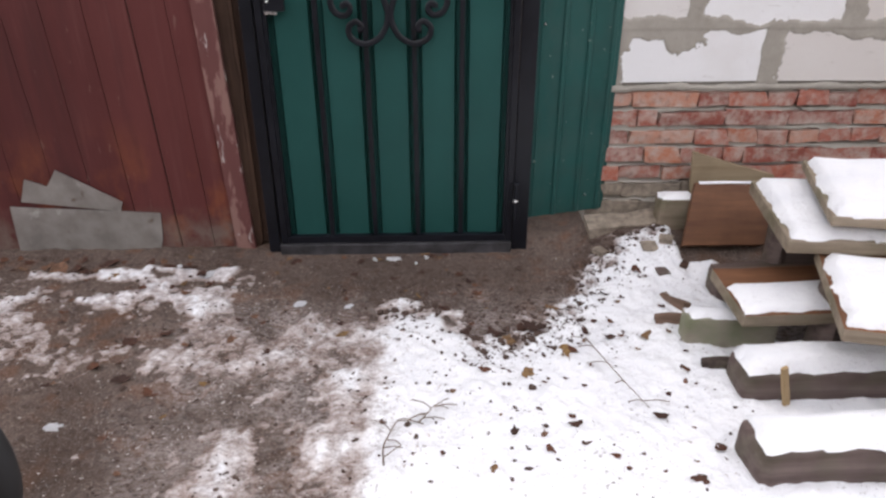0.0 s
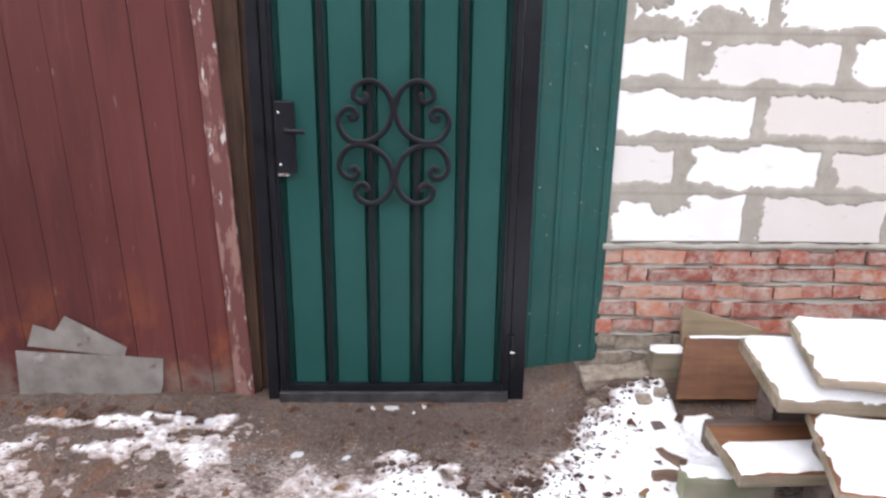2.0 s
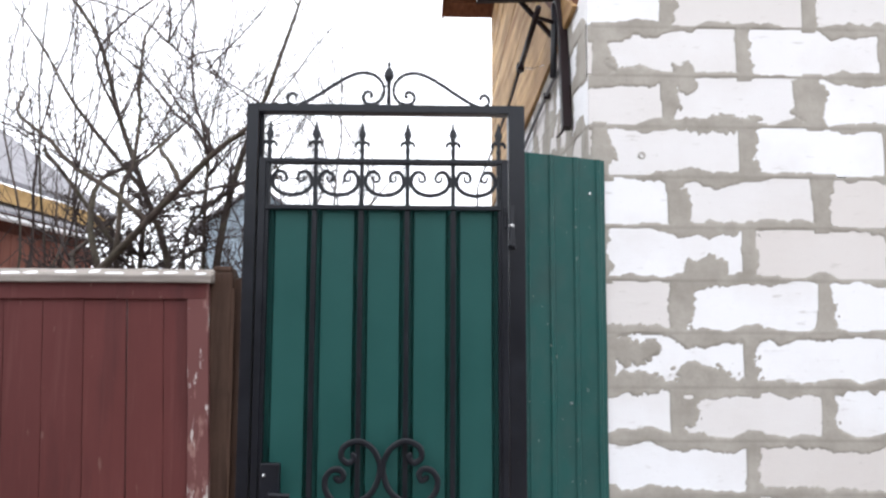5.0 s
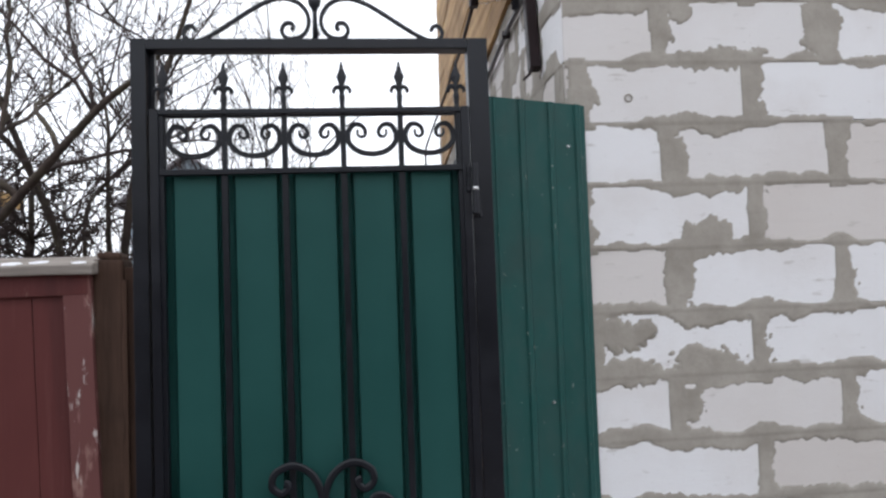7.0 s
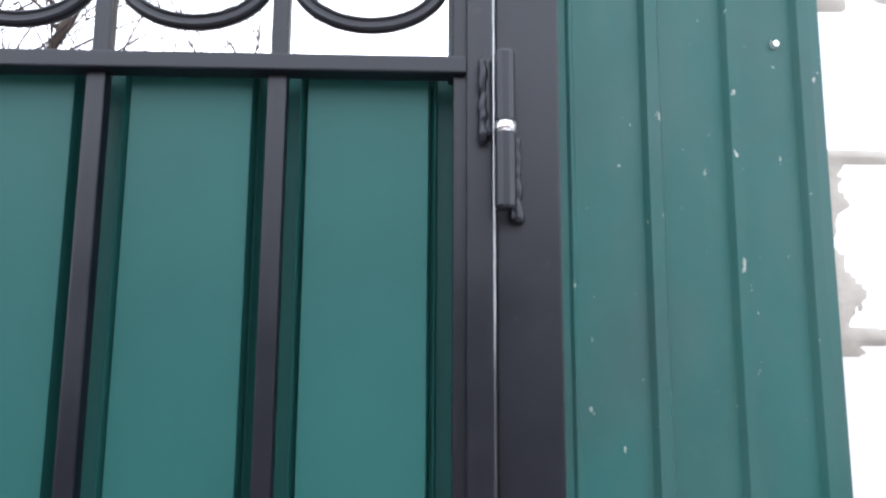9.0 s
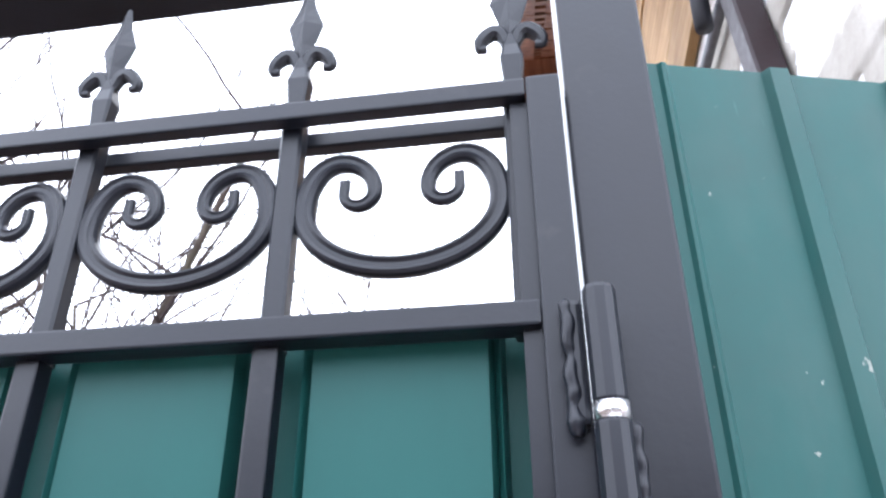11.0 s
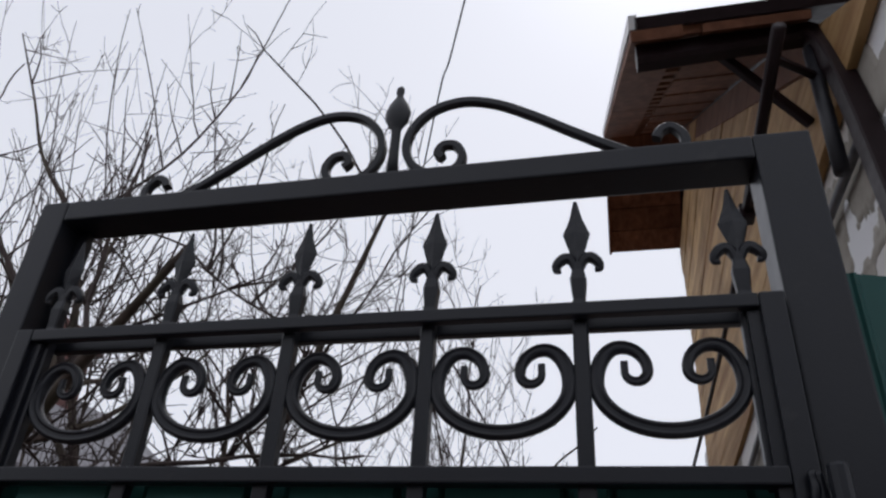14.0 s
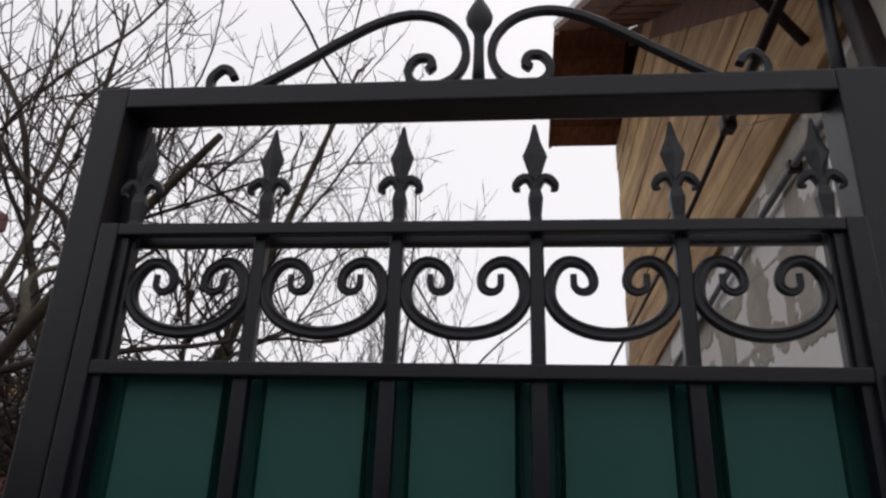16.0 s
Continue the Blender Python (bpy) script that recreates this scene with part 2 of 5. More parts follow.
def plain(name, col, rough=0.5, metal=0.0, grain=40.0, vary=0.25, spec=0.5):
    n = Nodes(name)
    g = n.noise(grain, 6)
    c = n.mix(n.ramp(g, 0.3, 0.7), tuple(v * (1 - vary) for v in col), tuple(min(1, v * (1 + vary)) for v in col))
    return n.done(c, n.ramp(g, 0.3, 0.7, max(0.03, rough - 0.08), rough + 0.08), g, 0.2, 0.003, metal, spec)


BLACK = black_paint()
GREEN, GREEN_CHIPPED = green_paint("green_enamel_sheet", False), green_paint("green_chipped_sheet", True, 0.42)
RED, PEELED = fence_paint(), peeled_paint()
GREY_WOOD = wood("weathered_grey_plank", (0.15, 0.125, 0.105), (0.40, 0.365, 0.33), (0.05, 1, 1), bump=0.9)
POST_WOOD = wood("weathered_post_wood", (0.040, 0.022, 0.015), (0.125, 0.072, 0.050), bump=0.9)
BEAM_WOOD = wood("rotting_beam_wood", (0.105, 0.074, 0.066), (0.245, 0.185, 0.168), (0.06, 1, 1), moss=0.15, bump=0.9)
PLANK_WOOD = wood("old_plank_edge_wood", (0.20, 0.155, 0.110), (0.42, 0.345, 0.265), (0.06, 1, 1), moss=0.22, bump=0.9)
MOSSY_END = wood("mossy_sawn_wood", (0.24, 0.215, 0.165), (0.46, 0.42, 0.34), (1, 1, 1), moss=0.55, size=14)
RUST_WOOD = wood("red_brown_stained_wood", (0.085, 0.036, 0.020), (0.27, 0.125, 0.062), (0.10, 1, 1), rough=0.55, size=16)
PALE_WOOD = wood("pale_raw_wood", (0.36, 0.24, 0.12), (0.50, 0.37, 0.22), (1, 1, 0.06))
PLY_WOOD = wood("weathered_plywood", (0.27, 0.20, 0.125), (0.40, 0.32, 0.215), (0.08, 1, 1))
CLAD_WOOD = wood("gable_cladding_board", (0.27, 0.135, 0.050), (0.76, 0.515, 0.245), (1, 0.05, 1), rough=0.7, size=17)
SOFFIT_WOOD = wood("red_brown_soffit_board", (0.125, 0.050, 0.028), (0.29, 0.130, 0.074), (1, 0.06, 1))
BLOCK, MORTAR, BRICK = aerated_block(), mortar_mat(), brick_mat()
SOIL, SNOW, CLEAN_SNOW = soil_mat(), snow_mat("trodden_snow", 0.7, True), snow_mat("fresh_snow", 0.15)
SHEET = metal_sheet_mat()
BROWN_STEEL = plain("dark_brown_coated_steel", (0.016, 0.008, 0.009), 0.48, spec=0.2)
DARK_PIPE = plain("black_plastic_pipe", (0.012, 0.012, 0.016), 0.5)
STEEL = plain("bare_bright_steel", (0.66, 0.66, 0.66), 0.28, 0.9)
WHITE_TRIM = plain("white_metal_trim", (0.74, 0.74, 0.74), 0.5, vary=0.08)
LEAF = leaf_mat()
STONE = plain("grey_rubble", (0.27, 0.225, 0.18), 0.92, grain=30, vary=0.4, spec=0.2)
RIME = plain("pale_frozen_grains", (0.47, 0.425, 0.40), 0.75, vary=0.4, spec=0.3)
CLOD = plain("dark_soil_clod", (0.085, 0.058, 0.048), 0.9, vary=0.5, spec=0.2)
BARK = wood("bare_tree_bark", (0.044, 0.033, 0.028), (0.115, 0.088, 0.074), (1, 1, 0.2), rough=0.9, moss=0.12)
BARK_DRY = wood("dry_loose_bark", (0.10, 0.062, 0.045), (0.27, 0.18, 0.135), (0.1, 1, 1), rough=0.9)
TWIG = plain("bare_twig_bark", (0.055, 0.042, 0.039), 0.85, vary=0.3, spec=0.2)
TWIG_DRY = plain("dry_twig", (0.16, 0.115, 0.085), 0.85, vary=0.3)
RUBBER = plain("tyre_rubber", (0.014, 0.014, 0.015), 0.7, vary=0.4)
RIM = plain("pale_painted_rim", (0.42, 0.41, 0.38), 0.5)
SHED_WALL = wood("red_shed_boards", (0.13, 0.042, 0.030), (0.22, 0.085, 0.055), (1, 1, 0.06))
ROOF_GREY = plain("snow_dusted_slate_roof", (0.19, 0.185, 0.20), 0.8, grain=6, vary=0.3)
YELLOW_WOOD = wood("yellow_eave_plank", (0.30, 0.185, 0.070), (0.46, 0.30, 0.13), (1, 0.06, 1))
BLUE_WALL = plain("pale_blue_wall_paint", (0.36, 0.45, 0.52), 0.7, grain=5, vary=0.12)
CHIMNEY = plain("maroon_chimney_brick", (0.12, 0.055, 0.05), 0.85, grain=12)
CABLE = plain("black_cable_sheath", (0.02, 0.02, 0.022), 0.6)


# ---------------------------------------------------------------- shape helpers
def thing(name, label, category, place=(0, 0, 0), turn=(0, 0, 0), group="", kind=""):
    ob = new(name)
    ob.matrix_basis = pose(*place, *turn)
    ob.empty_display_size = 0.1
    return tagged(ob, label, category, group, kind)


def mesh_of(name, bm, material, smooth=False):
    me = bpy.data.meshes.new(name)
    bmesh.ops.recalc_face_normals(bm, faces=bm.faces)
    bm.to_mesh(me)
    bm.free()
    if smooth:
        for p in me.polygons:
            p.use_smooth = True
    me.materials.append(material)
    return me


def part(name, bm, material, parent=None, label="", smooth=False):
    ob = new(name, mesh_of(name, bm, material, smooth))
    ob.parent = parent
    return tagged(ob, label)


def placed(name, me, parent, place, turn=(0, 0, 0), scale=(1, 1, 1)):
    ob = new(name, me)
    ob.parent = parent
    ob.matrix_basis = pose(*place, *turn) @ Matrix.Diagonal((*scale, 1))
    return ob


def box(x0, x1, y0, y1, z0, z1, bevel=0.0, rough=0.0, cuts=0, bm=None):
    """A box with bevelled and, if asked, uneven edges."""
    own = bmesh.new()
    bmesh.ops.create_cube(own, size=1)
    for v in own.verts:
        v.co = ((x0 + x1) / 2 + v.co.x * (x1 - x0), (y0 + y1) / 2 + v.co.y * (y1 - y0), (z0 + z1) / 2 + v.co.z * (z1 - z0))
    if cuts:
        longest = max(x1 - x0, y1 - y0, z1 - z0)
        axis = [x1 - x0, y1 - y0, z1 - z0].index(longest)
        edges = [e for e in own.edges if abs((e.verts[0].co - e.verts[1].co)[axis]) > 0.9 * longest]
        bmesh.ops.subdivide_edges(own, edges=edges, cuts=cuts, use_grid_fill=True)
    if bevel:
        bmesh.ops.bevel(own, geom=[e for e in own.edges if e.calc_face_angle(0) > 0.6], offset=bevel, segments=2, affect="EDGES", profile=0.6)
    if rough:
        for v in own.verts:
            v.co += rough * Vector(noise.noise_vector(v.co * 9 + Vector((x0 * 31, y0 * 17, z0 * 7))))
    if bm is None:
        return own
    join(bm, own)
    return bm


def join(bm, other):
    me = bpy.data.meshes.new("joined")
    other.to_mesh(me)
    other.free()
    bm.from_mesh(me)
    bpy.data.meshes.remove(me)


def sweep(points, profile, up=Vector((0, 1, 0)), scale=None, bm=None, closed=False):
    """Carry a profile (pairs across, along up) over a line of points, with end caps."""
    bm = bm or bmesh.new()
    pts = [Vector(p) for p in points]
    rings = []
    for i, p in enumerate(pts):
        d = (pts[min(i + 1, len(pts) - 1)] - pts[max(i - 1, 0)]).normalized()
        side = d.cross(up)
        if side.length < 1e-4:
            side = d.cross(Vector((1, 0, 0)))
        side.normalize()
        lift = side.cross(d).normalized()
        k = scale[i] if scale else 1.0
        rings.append([bm.verts.new(p + side * a * k + lift * b * k) for a, b in profile])
    n = len(profile)
    for a, b in zip(rings, rings[1:]):
        for j in range(n):
            bm.faces.new((a[j], a[(j + 1) % n], b[(j + 1) % n], b[j]))
    bm.faces.new(rings[0][::-1])
    bm.faces.new(rings[-1])
    return bm


def round_profile(r, n=8):
    return [(r * math.cos(2 * math.pi * i / n), r * math.sin(2 * math.pi * i / n)) for i in range(n)]


def flat_profile(w, d, c=0.002):
    w, d = w / 2, d / 2
    return [(w - c, -d), (w, -d + c), (w, d - c), (w - c, d), (-w + c, d), (-w, d - c), (-w, -d + c), (-w + c, -d)]


def arc(cx, cz, rx, rz, a0, a1, n):
    return [(cx + rx * math.cos(radians(a0 + (a1 - a0) * i / n)), cz + rz * math.sin(radians(a0 + (a1 - a0) * i / n))) for i in range(n + 1)]


def c_scroll(a, b, r1, r2, r3, rise, drop):
    """Outline of a wrought C-scroll that opens upwards, both ends curled inwards."""
    low = rise - drop
    half = arc(0, 0, a, b, -90, 0, 14)
    half += arc(a - r1, 0, r1, rise, 0, 90, 9)[1:]
    half += arc(a - r1, low, r1, drop, 90, 180, 8)[1:]
    half += arc(a - 2 * r1 + r2, low, r2, r2, 180, 345, 10)[1:]
    half += [(a - 2 * r1 + 2 * r2 - 0.0005, low + r3)]
    return [(-x, z) for x, z in half[:0:-1]] + half


def smooth_line(points, per=8):
    """Catmull-Rom through the given points."""
    p = [Vector(q) for q in points]
    p = [2 * p[0] - p[1]] + p + [2 * p[-1] - p[-2]]
    out = []
    for i in range(1, len(p) - 2):
        for k in range(per):
            t = k / per
            out.append(0.5 * (2 * p[i] + (p[i + 1] - p[i - 1]) * t + (2 * p[i - 1] - 5 * p[i] + 4 * p[i + 1] - p[i + 2]) * t * t + (3 * p[i] - p[i - 1] - 3 * p[i + 1] + p[i + 2]) * t ** 3))
    return out + [p[-2]]


def hashed(ix, iy, seed):
    h = (ix * 374761393 + iy * 668265263 + seed * 974634777) & 0xFFFFFFFF
    h = ((h ^ (h >> 13)) * 1274126177) & 0xFFFFFFFF
    return ((h ^ (h >> 16)) & 0xFFFF) / 65535.0


def fbm(x, y, scale, octaves, seed):
    """Value noise over arrays, 0 to 1."""
    total, amp, norm = 0.0, 1.0, 0.0
    for o in range(octaves):
        u, v = x * scale * 2 ** o, y * scale * 2 ** o
        ix, iy = np.floor(u).astype(np.int64), np.floor(v).astype(np.int64)
        fx, fy = u - ix, v - iy
        fx, fy = fx * fx * (3 - 2 * fx), fy * fy * (3 - 2 * fy)
        h = lambda a, b: hashed(ix + a, iy + b, seed + o)
        n = (h(0, 0) * (1 - fx) + h(1, 0) * fx) * (1 - fy) + (h(0, 1) * (1 - fx) + h(1, 1) * fx) * fy
        total, norm, amp = total + amp * n, norm + amp, amp * 0.55
    return total / norm


def step(v, lo, hi):
    t = np.clip((v - lo) / (hi - lo), 0, 1)
    return t * t * (3 - 2 * t)


def grid_mesh(name, xs, ys, height, material):
    X, Y = np.meshgrid(xs, ys)
    co = np.stack([X, Y, height(X, Y)], -1).reshape(-1, 3)
    nx, ny = len(xs), len(ys)
    i = (np.arange(ny - 1)[:, None] * nx + np.arange(nx - 1)[None]).reshape(-1)
    faces = np.stack([i, i + 1, i + nx + 1, i + nx], -1)
    me = bpy.data.meshes.new(name)
    me.from_pydata(co, [], faces)
    me.polygons.foreach_set("use_smooth", [True] * len(faces))
    me.materials.append(material)
    return me


# ---------------------------------------------------------------- ground
def settled(x, y, z=0.0):
    """Where a thing of the yard's own plan lies: the plan is a little smaller and higher than the yard."""
    return 1.021 * x + 0.006, 1.058 * y + 0.020, 1.03 * z + YARD


def planned(x, y):
    return (x - 0.006) / 1.021, (y - 0.020) / 1.058


YARD = -0.038


def soil_height(x, y):
    x, y = planned(x, y)
    bank = 0.115 * step(x, 0.62, 1.0) * step(y, -0.5, -0.02)
    lumps = 0.028 * (fbm(x, y, 3.1, 5, 3) - 0.5) + 0.020 * (fbm(x, y, 22, 3, 9) - 0.5)
    near_gate = step(y, -0.35, -0.02) * step(0.75 - np.abs(x), 0.0, 0.2)
    return bank + lumps * (1 - 0.6 * near_gate) - 0.004 + YARD


def snow_edge(x):
    """Where the lying snow ends towards the gate, across the yard's plan."""
    return np.interp(x, [-3, -0.1, -0.03, 0.145, 0.22, 0.35, 0.485, 0.65, 0.70, 0.835, 1.015, 1.18, 4], [-0.40, -0.42, -0.365, -0.40, -0.50, -0.60, -0.52, -0.42, -0.29, -0.12, 0.03, 0.07, 0.09])


def snow_height(x, y):
    soil = soil_height(x, y)
    x, y = planned(x, y)
    edge = snow_edge(x)
    wave = fbm(x, y, 4, 3, 21) - 0.5
    field = step(edge - y + 0.20 * wave, -0.20, 0.30) * step(x + 0.16 * wave, -0.21, 0.03)
    patch = 0.34 + 0.50 * step(fbm(x, y * 1.7, 6.5, 3, 88), 0.44, 0.56)
    left = patch * step(-0.42 - x, -0.2, 0.35) * step(-0.10 - y, -0.03, 0.07) * step(y, -0.85, -0.38)
    path = (0.555 + 0.07 * step(x, -0.5, -0.2)) * step(-0.40 - y, -0.1, 0.2) * step(0.25 - x, 0, 0.2) * (1 - 0.55 * step(-x, 0.42, 0.68) * step(-y, 0.68, 1.0))
    cover = np.maximum(np.maximum(field, left), path)
    f = fbm(x, y, 7, 5, 41)
    fine = fbm(x, y, 46, 3, 77)
    thickness = 0.034 * (cover - 0.55) + 0.012 * field + 0.034 * (f - 0.5) * (1 - 0.5 * field * step(x, 0.4, 0.9)) + 0.017 * (fine - 0.5) * (1 - 0.4 * field) + 0.010 * (fbm(x, y, 17, 3, 51) - 0.5)
    drift = 0.9 * (fbm(x, y, 1.4, 4, 7) - 0.5)
    rim = np.maximum(np.maximum(step(drift - y, 1.75, 2.15), step(x + drift, 2.1, 2.5)), step(drift - x, 1.95, 2.3))
    border = np.exp(-((edge - y - 0.06) / 0.17) ** 2) * step(x, -0.05, 0.15)
    thickness = thickness + 0.050 * (fbm(x, y, 21, 3, 33) - 0.5) * border
    # bare ground under the leaning board and inside the pile
    under = np.maximum(step(x, 1.10, 1.16) * step(y, -0.27, -0.22), step(x, 1.22, 1.32) * step(y, -0.72, -0.62))
    return soil + thickness - 0.06 * np.maximum(rim, under)


def level(x, y):
    p, q = np.array([float(x)]), np.array([float(y)])
    return float(max(soil_height(p, q)[0], snow_height(p, q)[0]))


near_x = np.arange(-2.6, 2.9, 0.0125)
near_y = np.arange(-2.6, 0.16, 0.0125)
xs = np.concatenate([[-900, -200, -60, -25, -12, -7, -4.5, -3.2], near_x, [3.2, 4, 6, 12, 25, 60, 200, 900]])
ys = np.concatenate([[-900, -200, -60, -25, -12, -7, -4.5, -3], near_y, [0.3, 0.7, 1.2, 2, 3.5, 6, 10, 20, 60, 200, 900]])
ground = new("ground", grid_mesh("ground", xs, ys, soil_height, SOIL))
tagged(ground, "trodden frozen brown soil with rime and litter", "ground", kind="structure")
snow = new("snow", grid_mesh("snow", np.arange(-2.6, 2.9, 0.009), np.arange(-2.55, 0.12, 0.009), snow_height, SNOW))
grid_co = np.empty(len(snow.data.vertices) * 3)
snow.data.vertices.foreach_get("co", grid_co)
grid_co = grid_co.reshape(-1, 3)
snow.data.attributes.new("depth", "FLOAT", "POINT").data.foreach_set("value", (grid_co[:, 2] - soil_height(grid_co[:, 0], grid_co[:, 1])).astype(np.float32))
tagged(snow, "thin patchy trodden snow lying on the soil", "snow", kind="stuff")

# added behind the camera, never in view: blocks sky light and reflections on the gate
wall_back = new("wall_back", mesh_of("wall_back", box(-9, 9, -7.6, -7.3, -0.1, 3.6), plain("dull_unseen_wall", (0.10, 0.09, 0.085), 0.9, grain=5)))
tagged(wall_back, "plain dull wall added unseen behind the camera to keep sky light off the gate", "wall", kind="structure")


# ---------------------------------------------------------------- house walls
def variant_block(kind, w, h, d, material, chip, count=5):
    """A few chipped variants of one masonry unit, its outer face at y = 0 looking to -y, its corner at the origin."""
    out = []
    for k in range(count):
        bm = box(0, w, 0, d, 0, h, 0.003)
        for v in bm.verts:
            n = Vector(noise.noise_vector(v.co * 23 + Vector((k * 9.1, 3, 7))))
            if v.co.y < d * 0.5:
                v.co += Vector((n.x * chip, n.y * chip * 0.5, n.z * chip))
        out.append(mesh_of(kind, bm, material))
    return out


def mortar_sheet(length, z0, z1, beds, heads, blobs, reach, seed, cell=0.0065):
    """Mortar squeezed out of the joints and trowelled flat over the blocks: a thin layer that dips below the faces where there is none."""
    xs, zs = np.arange(0, length, cell), np.arange(z0, z1, cell)
    X, Z = np.meshgrid(xs, zs)
    big, mid, fine = fbm(X, Z, 4.2, 3, seed), fbm(X, Z, 15, 4, seed + 9), fbm(X, Z, 60, 3, seed + 17)
    torn = 0.040 * (mid - 0.5) + 0.022 * (fine - 0.5)
    upper, lower = fbm(X, Z * 0.3, 4.5, 4, seed + 31), fbm(X, Z * 0.3, 4.5, 4, seed + 47)
    spread = lambda n: np.clip(0.0225 + reach * 1.35 * (n - 0.5), 0.0005, 0.075)
    wide = 0.020 + reach * np.clip(big - 0.36, 0, 1) ** 1.3
    field = np.full(X.shape, -1.0)
    for z in beds:
        d = Z - z
        w = np.where(d > 0, spread(upper), spread(lower))
        field = np.maximum(field, w - np.abs(d) + 0.8 * torn * np.clip(w / 0.030, 0.1, 1))
    for x, a, b in heads:
        d = X - x
        inside = np.minimum(Z - a, b - Z)
        field = np.maximum(field, np.minimum(0.010 + wide * 0.85 - np.where(d > 0, d * 0.62, -d * 1.7) + torn * np.where(d > 0, 1, 0.3), inside + 0.02))
    for bx, bz, rx, rz in blobs:
        r = np.sqrt(((X - bx) / rx) ** 2 + ((Z - bz) / rz) ** 2)
        field = np.maximum(field, (1 - r) * min(rx, rz) + torn * 1.6)
    # the course above stands a little proud of the one below it
    lap = np.zeros(X.shape)
    for z in beds:
        lap += np.where(np.abs(Z - z) < 0.06, np.where(Z > z, 0.5, -0.5) * (1 - np.abs(Z - z) / 0.06), 0)
    high = np.clip(field * 1.3, -0.0030, 0.0030) + 0.0026 * lap * (field > 0) + 0.0016 * (big - 0.5) + 0.0010 * (mid - 0.5)
    keep = (high[:-1, :-1] > -0.0022) | (high[1:, :-1] > -0.0022) | (high[:-1, 1:] > -0.0022) | (high[1:, 1:] > -0.0022)
    nx = len(xs)
    r, c = np.nonzero(keep)
    base = r * nx + c
    faces = np.stack([base, base + 1, base + nx + 1, base + nx], -1)
    used, inverse = np.unique(faces, return_inverse=True)
    co = np.stack([X, -high, Z], -1).reshape(-1, 3)[used]
    me = bpy.data.meshes.new("mortar")
    me.from_pydata(co, [], inverse.reshape(-1, 4))
    me.polygons.foreach_set("use_smooth", [True] * len(faces))
    me.materials.append(MORTAR)
    return me


def ragged_band(bm, length, level, low, high, seed, reach=0.05, proud=0.002, upright=False, start=0.0):
    """A smear of mortar with torn edges along a joint, slightly proud of the face y = 0."""
    n = max(3, int((length - start) / 0.011))
    rows = []
    for i in range(n + 1):
        u = start + (length - start) * i / n
        def torn(k):
            a = noise.noise(Vector((u * 7.0, seed * 3.7 + k * 50, 1.5)))
            b = noise.noise(Vector((u * 24.0, seed * 5.1 + k * 31, 8.5)))
            c = noise.noise(Vector((u * 75.0, seed * 2.3 + k * 11, 4.0)))
            return max(0.0, 0.45 + 0.95 * a) ** 1.6 * reach + 0.016 * max(-0.5, b) + 0.008 * c
        lo, hi = level - low - torn(0) * 0.55, level + high + torn(1) * 0.8
        out = -proud - 0.0012 * noise.noise(Vector((u * 14, seed, 2.2)))
        mid = level + 0.2 * (hi + lo - 2 * level)
        pts = [(lo, 0.002), (lo + 0.0015, out), (mid, out), (hi - 0.0015, out), (hi, 0.002)]
        rows.append([bm.verts.new((v, y, u) if upright else (u, y, v)) for v, y in pts])
    for a, b in zip(rows, rows[1:]):
        for j in range(4):
            bm.faces.new((a[j], b[j], b[j + 1], a[j + 1]))


BRICK_TOP, COURSE, BLOCK_LONG, BLOCK_HIGH = 0.617, 0.2172, 0.621, 0.2095
FIRST = 0.646
HOUSE_X, HOUSE_Y = 0.852, 0.148


def block_wall(name, label, origin, turn, length, courses, first_joint, other_joint, seed, reach, blobs):
    wall = thing(name, label, "wall", origin, (0, 0, turn), kind="structure")
    part("core", box(-0.0, length - (0.012 if turn else 0), 0.012, 0.10 if turn else 0.28, 0.0, FIRST + courses * COURSE), MORTAR, wall)
    whole = variant_block("block", BLOCK_LONG - 0.008, BLOCK_HIGH, 0.05, BLOCK, 0.004)
    beds, heads = [], []
    for c in range(courses):
        z = FIRST + c * COURSE
        if c:
            beds.append(z - 0.004)
        joint = (other_joint if c % 2 == 0 else first_joint) + random.uniform(-0.012, 0.012)
        starts = [joint + BLOCK_LONG * k for k in range(-2, int(length / BLOCK_LONG) + 2)]
        for s in starts:
            a, b = max(s + 0.004, 0.0), min(s + BLOCK_LONG - 0.004, length)
            if b - a < 0.03:
                continue
            placed("block", random.choice(whole), wall, (a, random.uniform(-0.001, 0.002), z + 0.002), (0, 0, 0), ((b - a) / (BLOCK_LONG - 0.008), 1, 1))
            if 0.02 < s < length - 0.02:
                heads.append((s, z, z + BLOCK_HIGH))
    layer = new("mortar", mortar_sheet(min(length, 3.70), FIRST - 0.012, FIRST + courses * COURSE, beds, heads, blobs, reach, seed))
    layer.parent = wall
    tagged(layer, "beige-grey smeared mortar")
    return wall


BLOBS = ((1.30, 1.535, 0.13, 0.065), (1.24, 1.43, 0.055, 0.075), (1.00, 1.655, 0.10, 0.055), (1.03, 1.525, 0.14, 0.035), (1.335, 1.99, 0.10, 0.062), (1.265, 2.80, 0.05, 0.07), (1.775, 2.71, 0.055, 0.10), (1.23, 1.85, 0.045, 0.11), (1.50, 1.51, 0.09, 0.045), (1.43, 2.61, 0.14, 0.035), (1.15, 0.815, 0.09, 0.04), (1.235, 2.26, 0.04, 0.09))
wall_front = block_wall("wall_front", "white aerated concrete block wall with smeared grey mortar", (HOUSE_X, HOUSE_Y, 0), 0, 3.2, 13, 1.188 - HOUSE_X, 1.498 - HOUSE_X, 3, 0.095, [(a - HOUSE_X, b, c, d) for a, b, c, d in BLOBS])
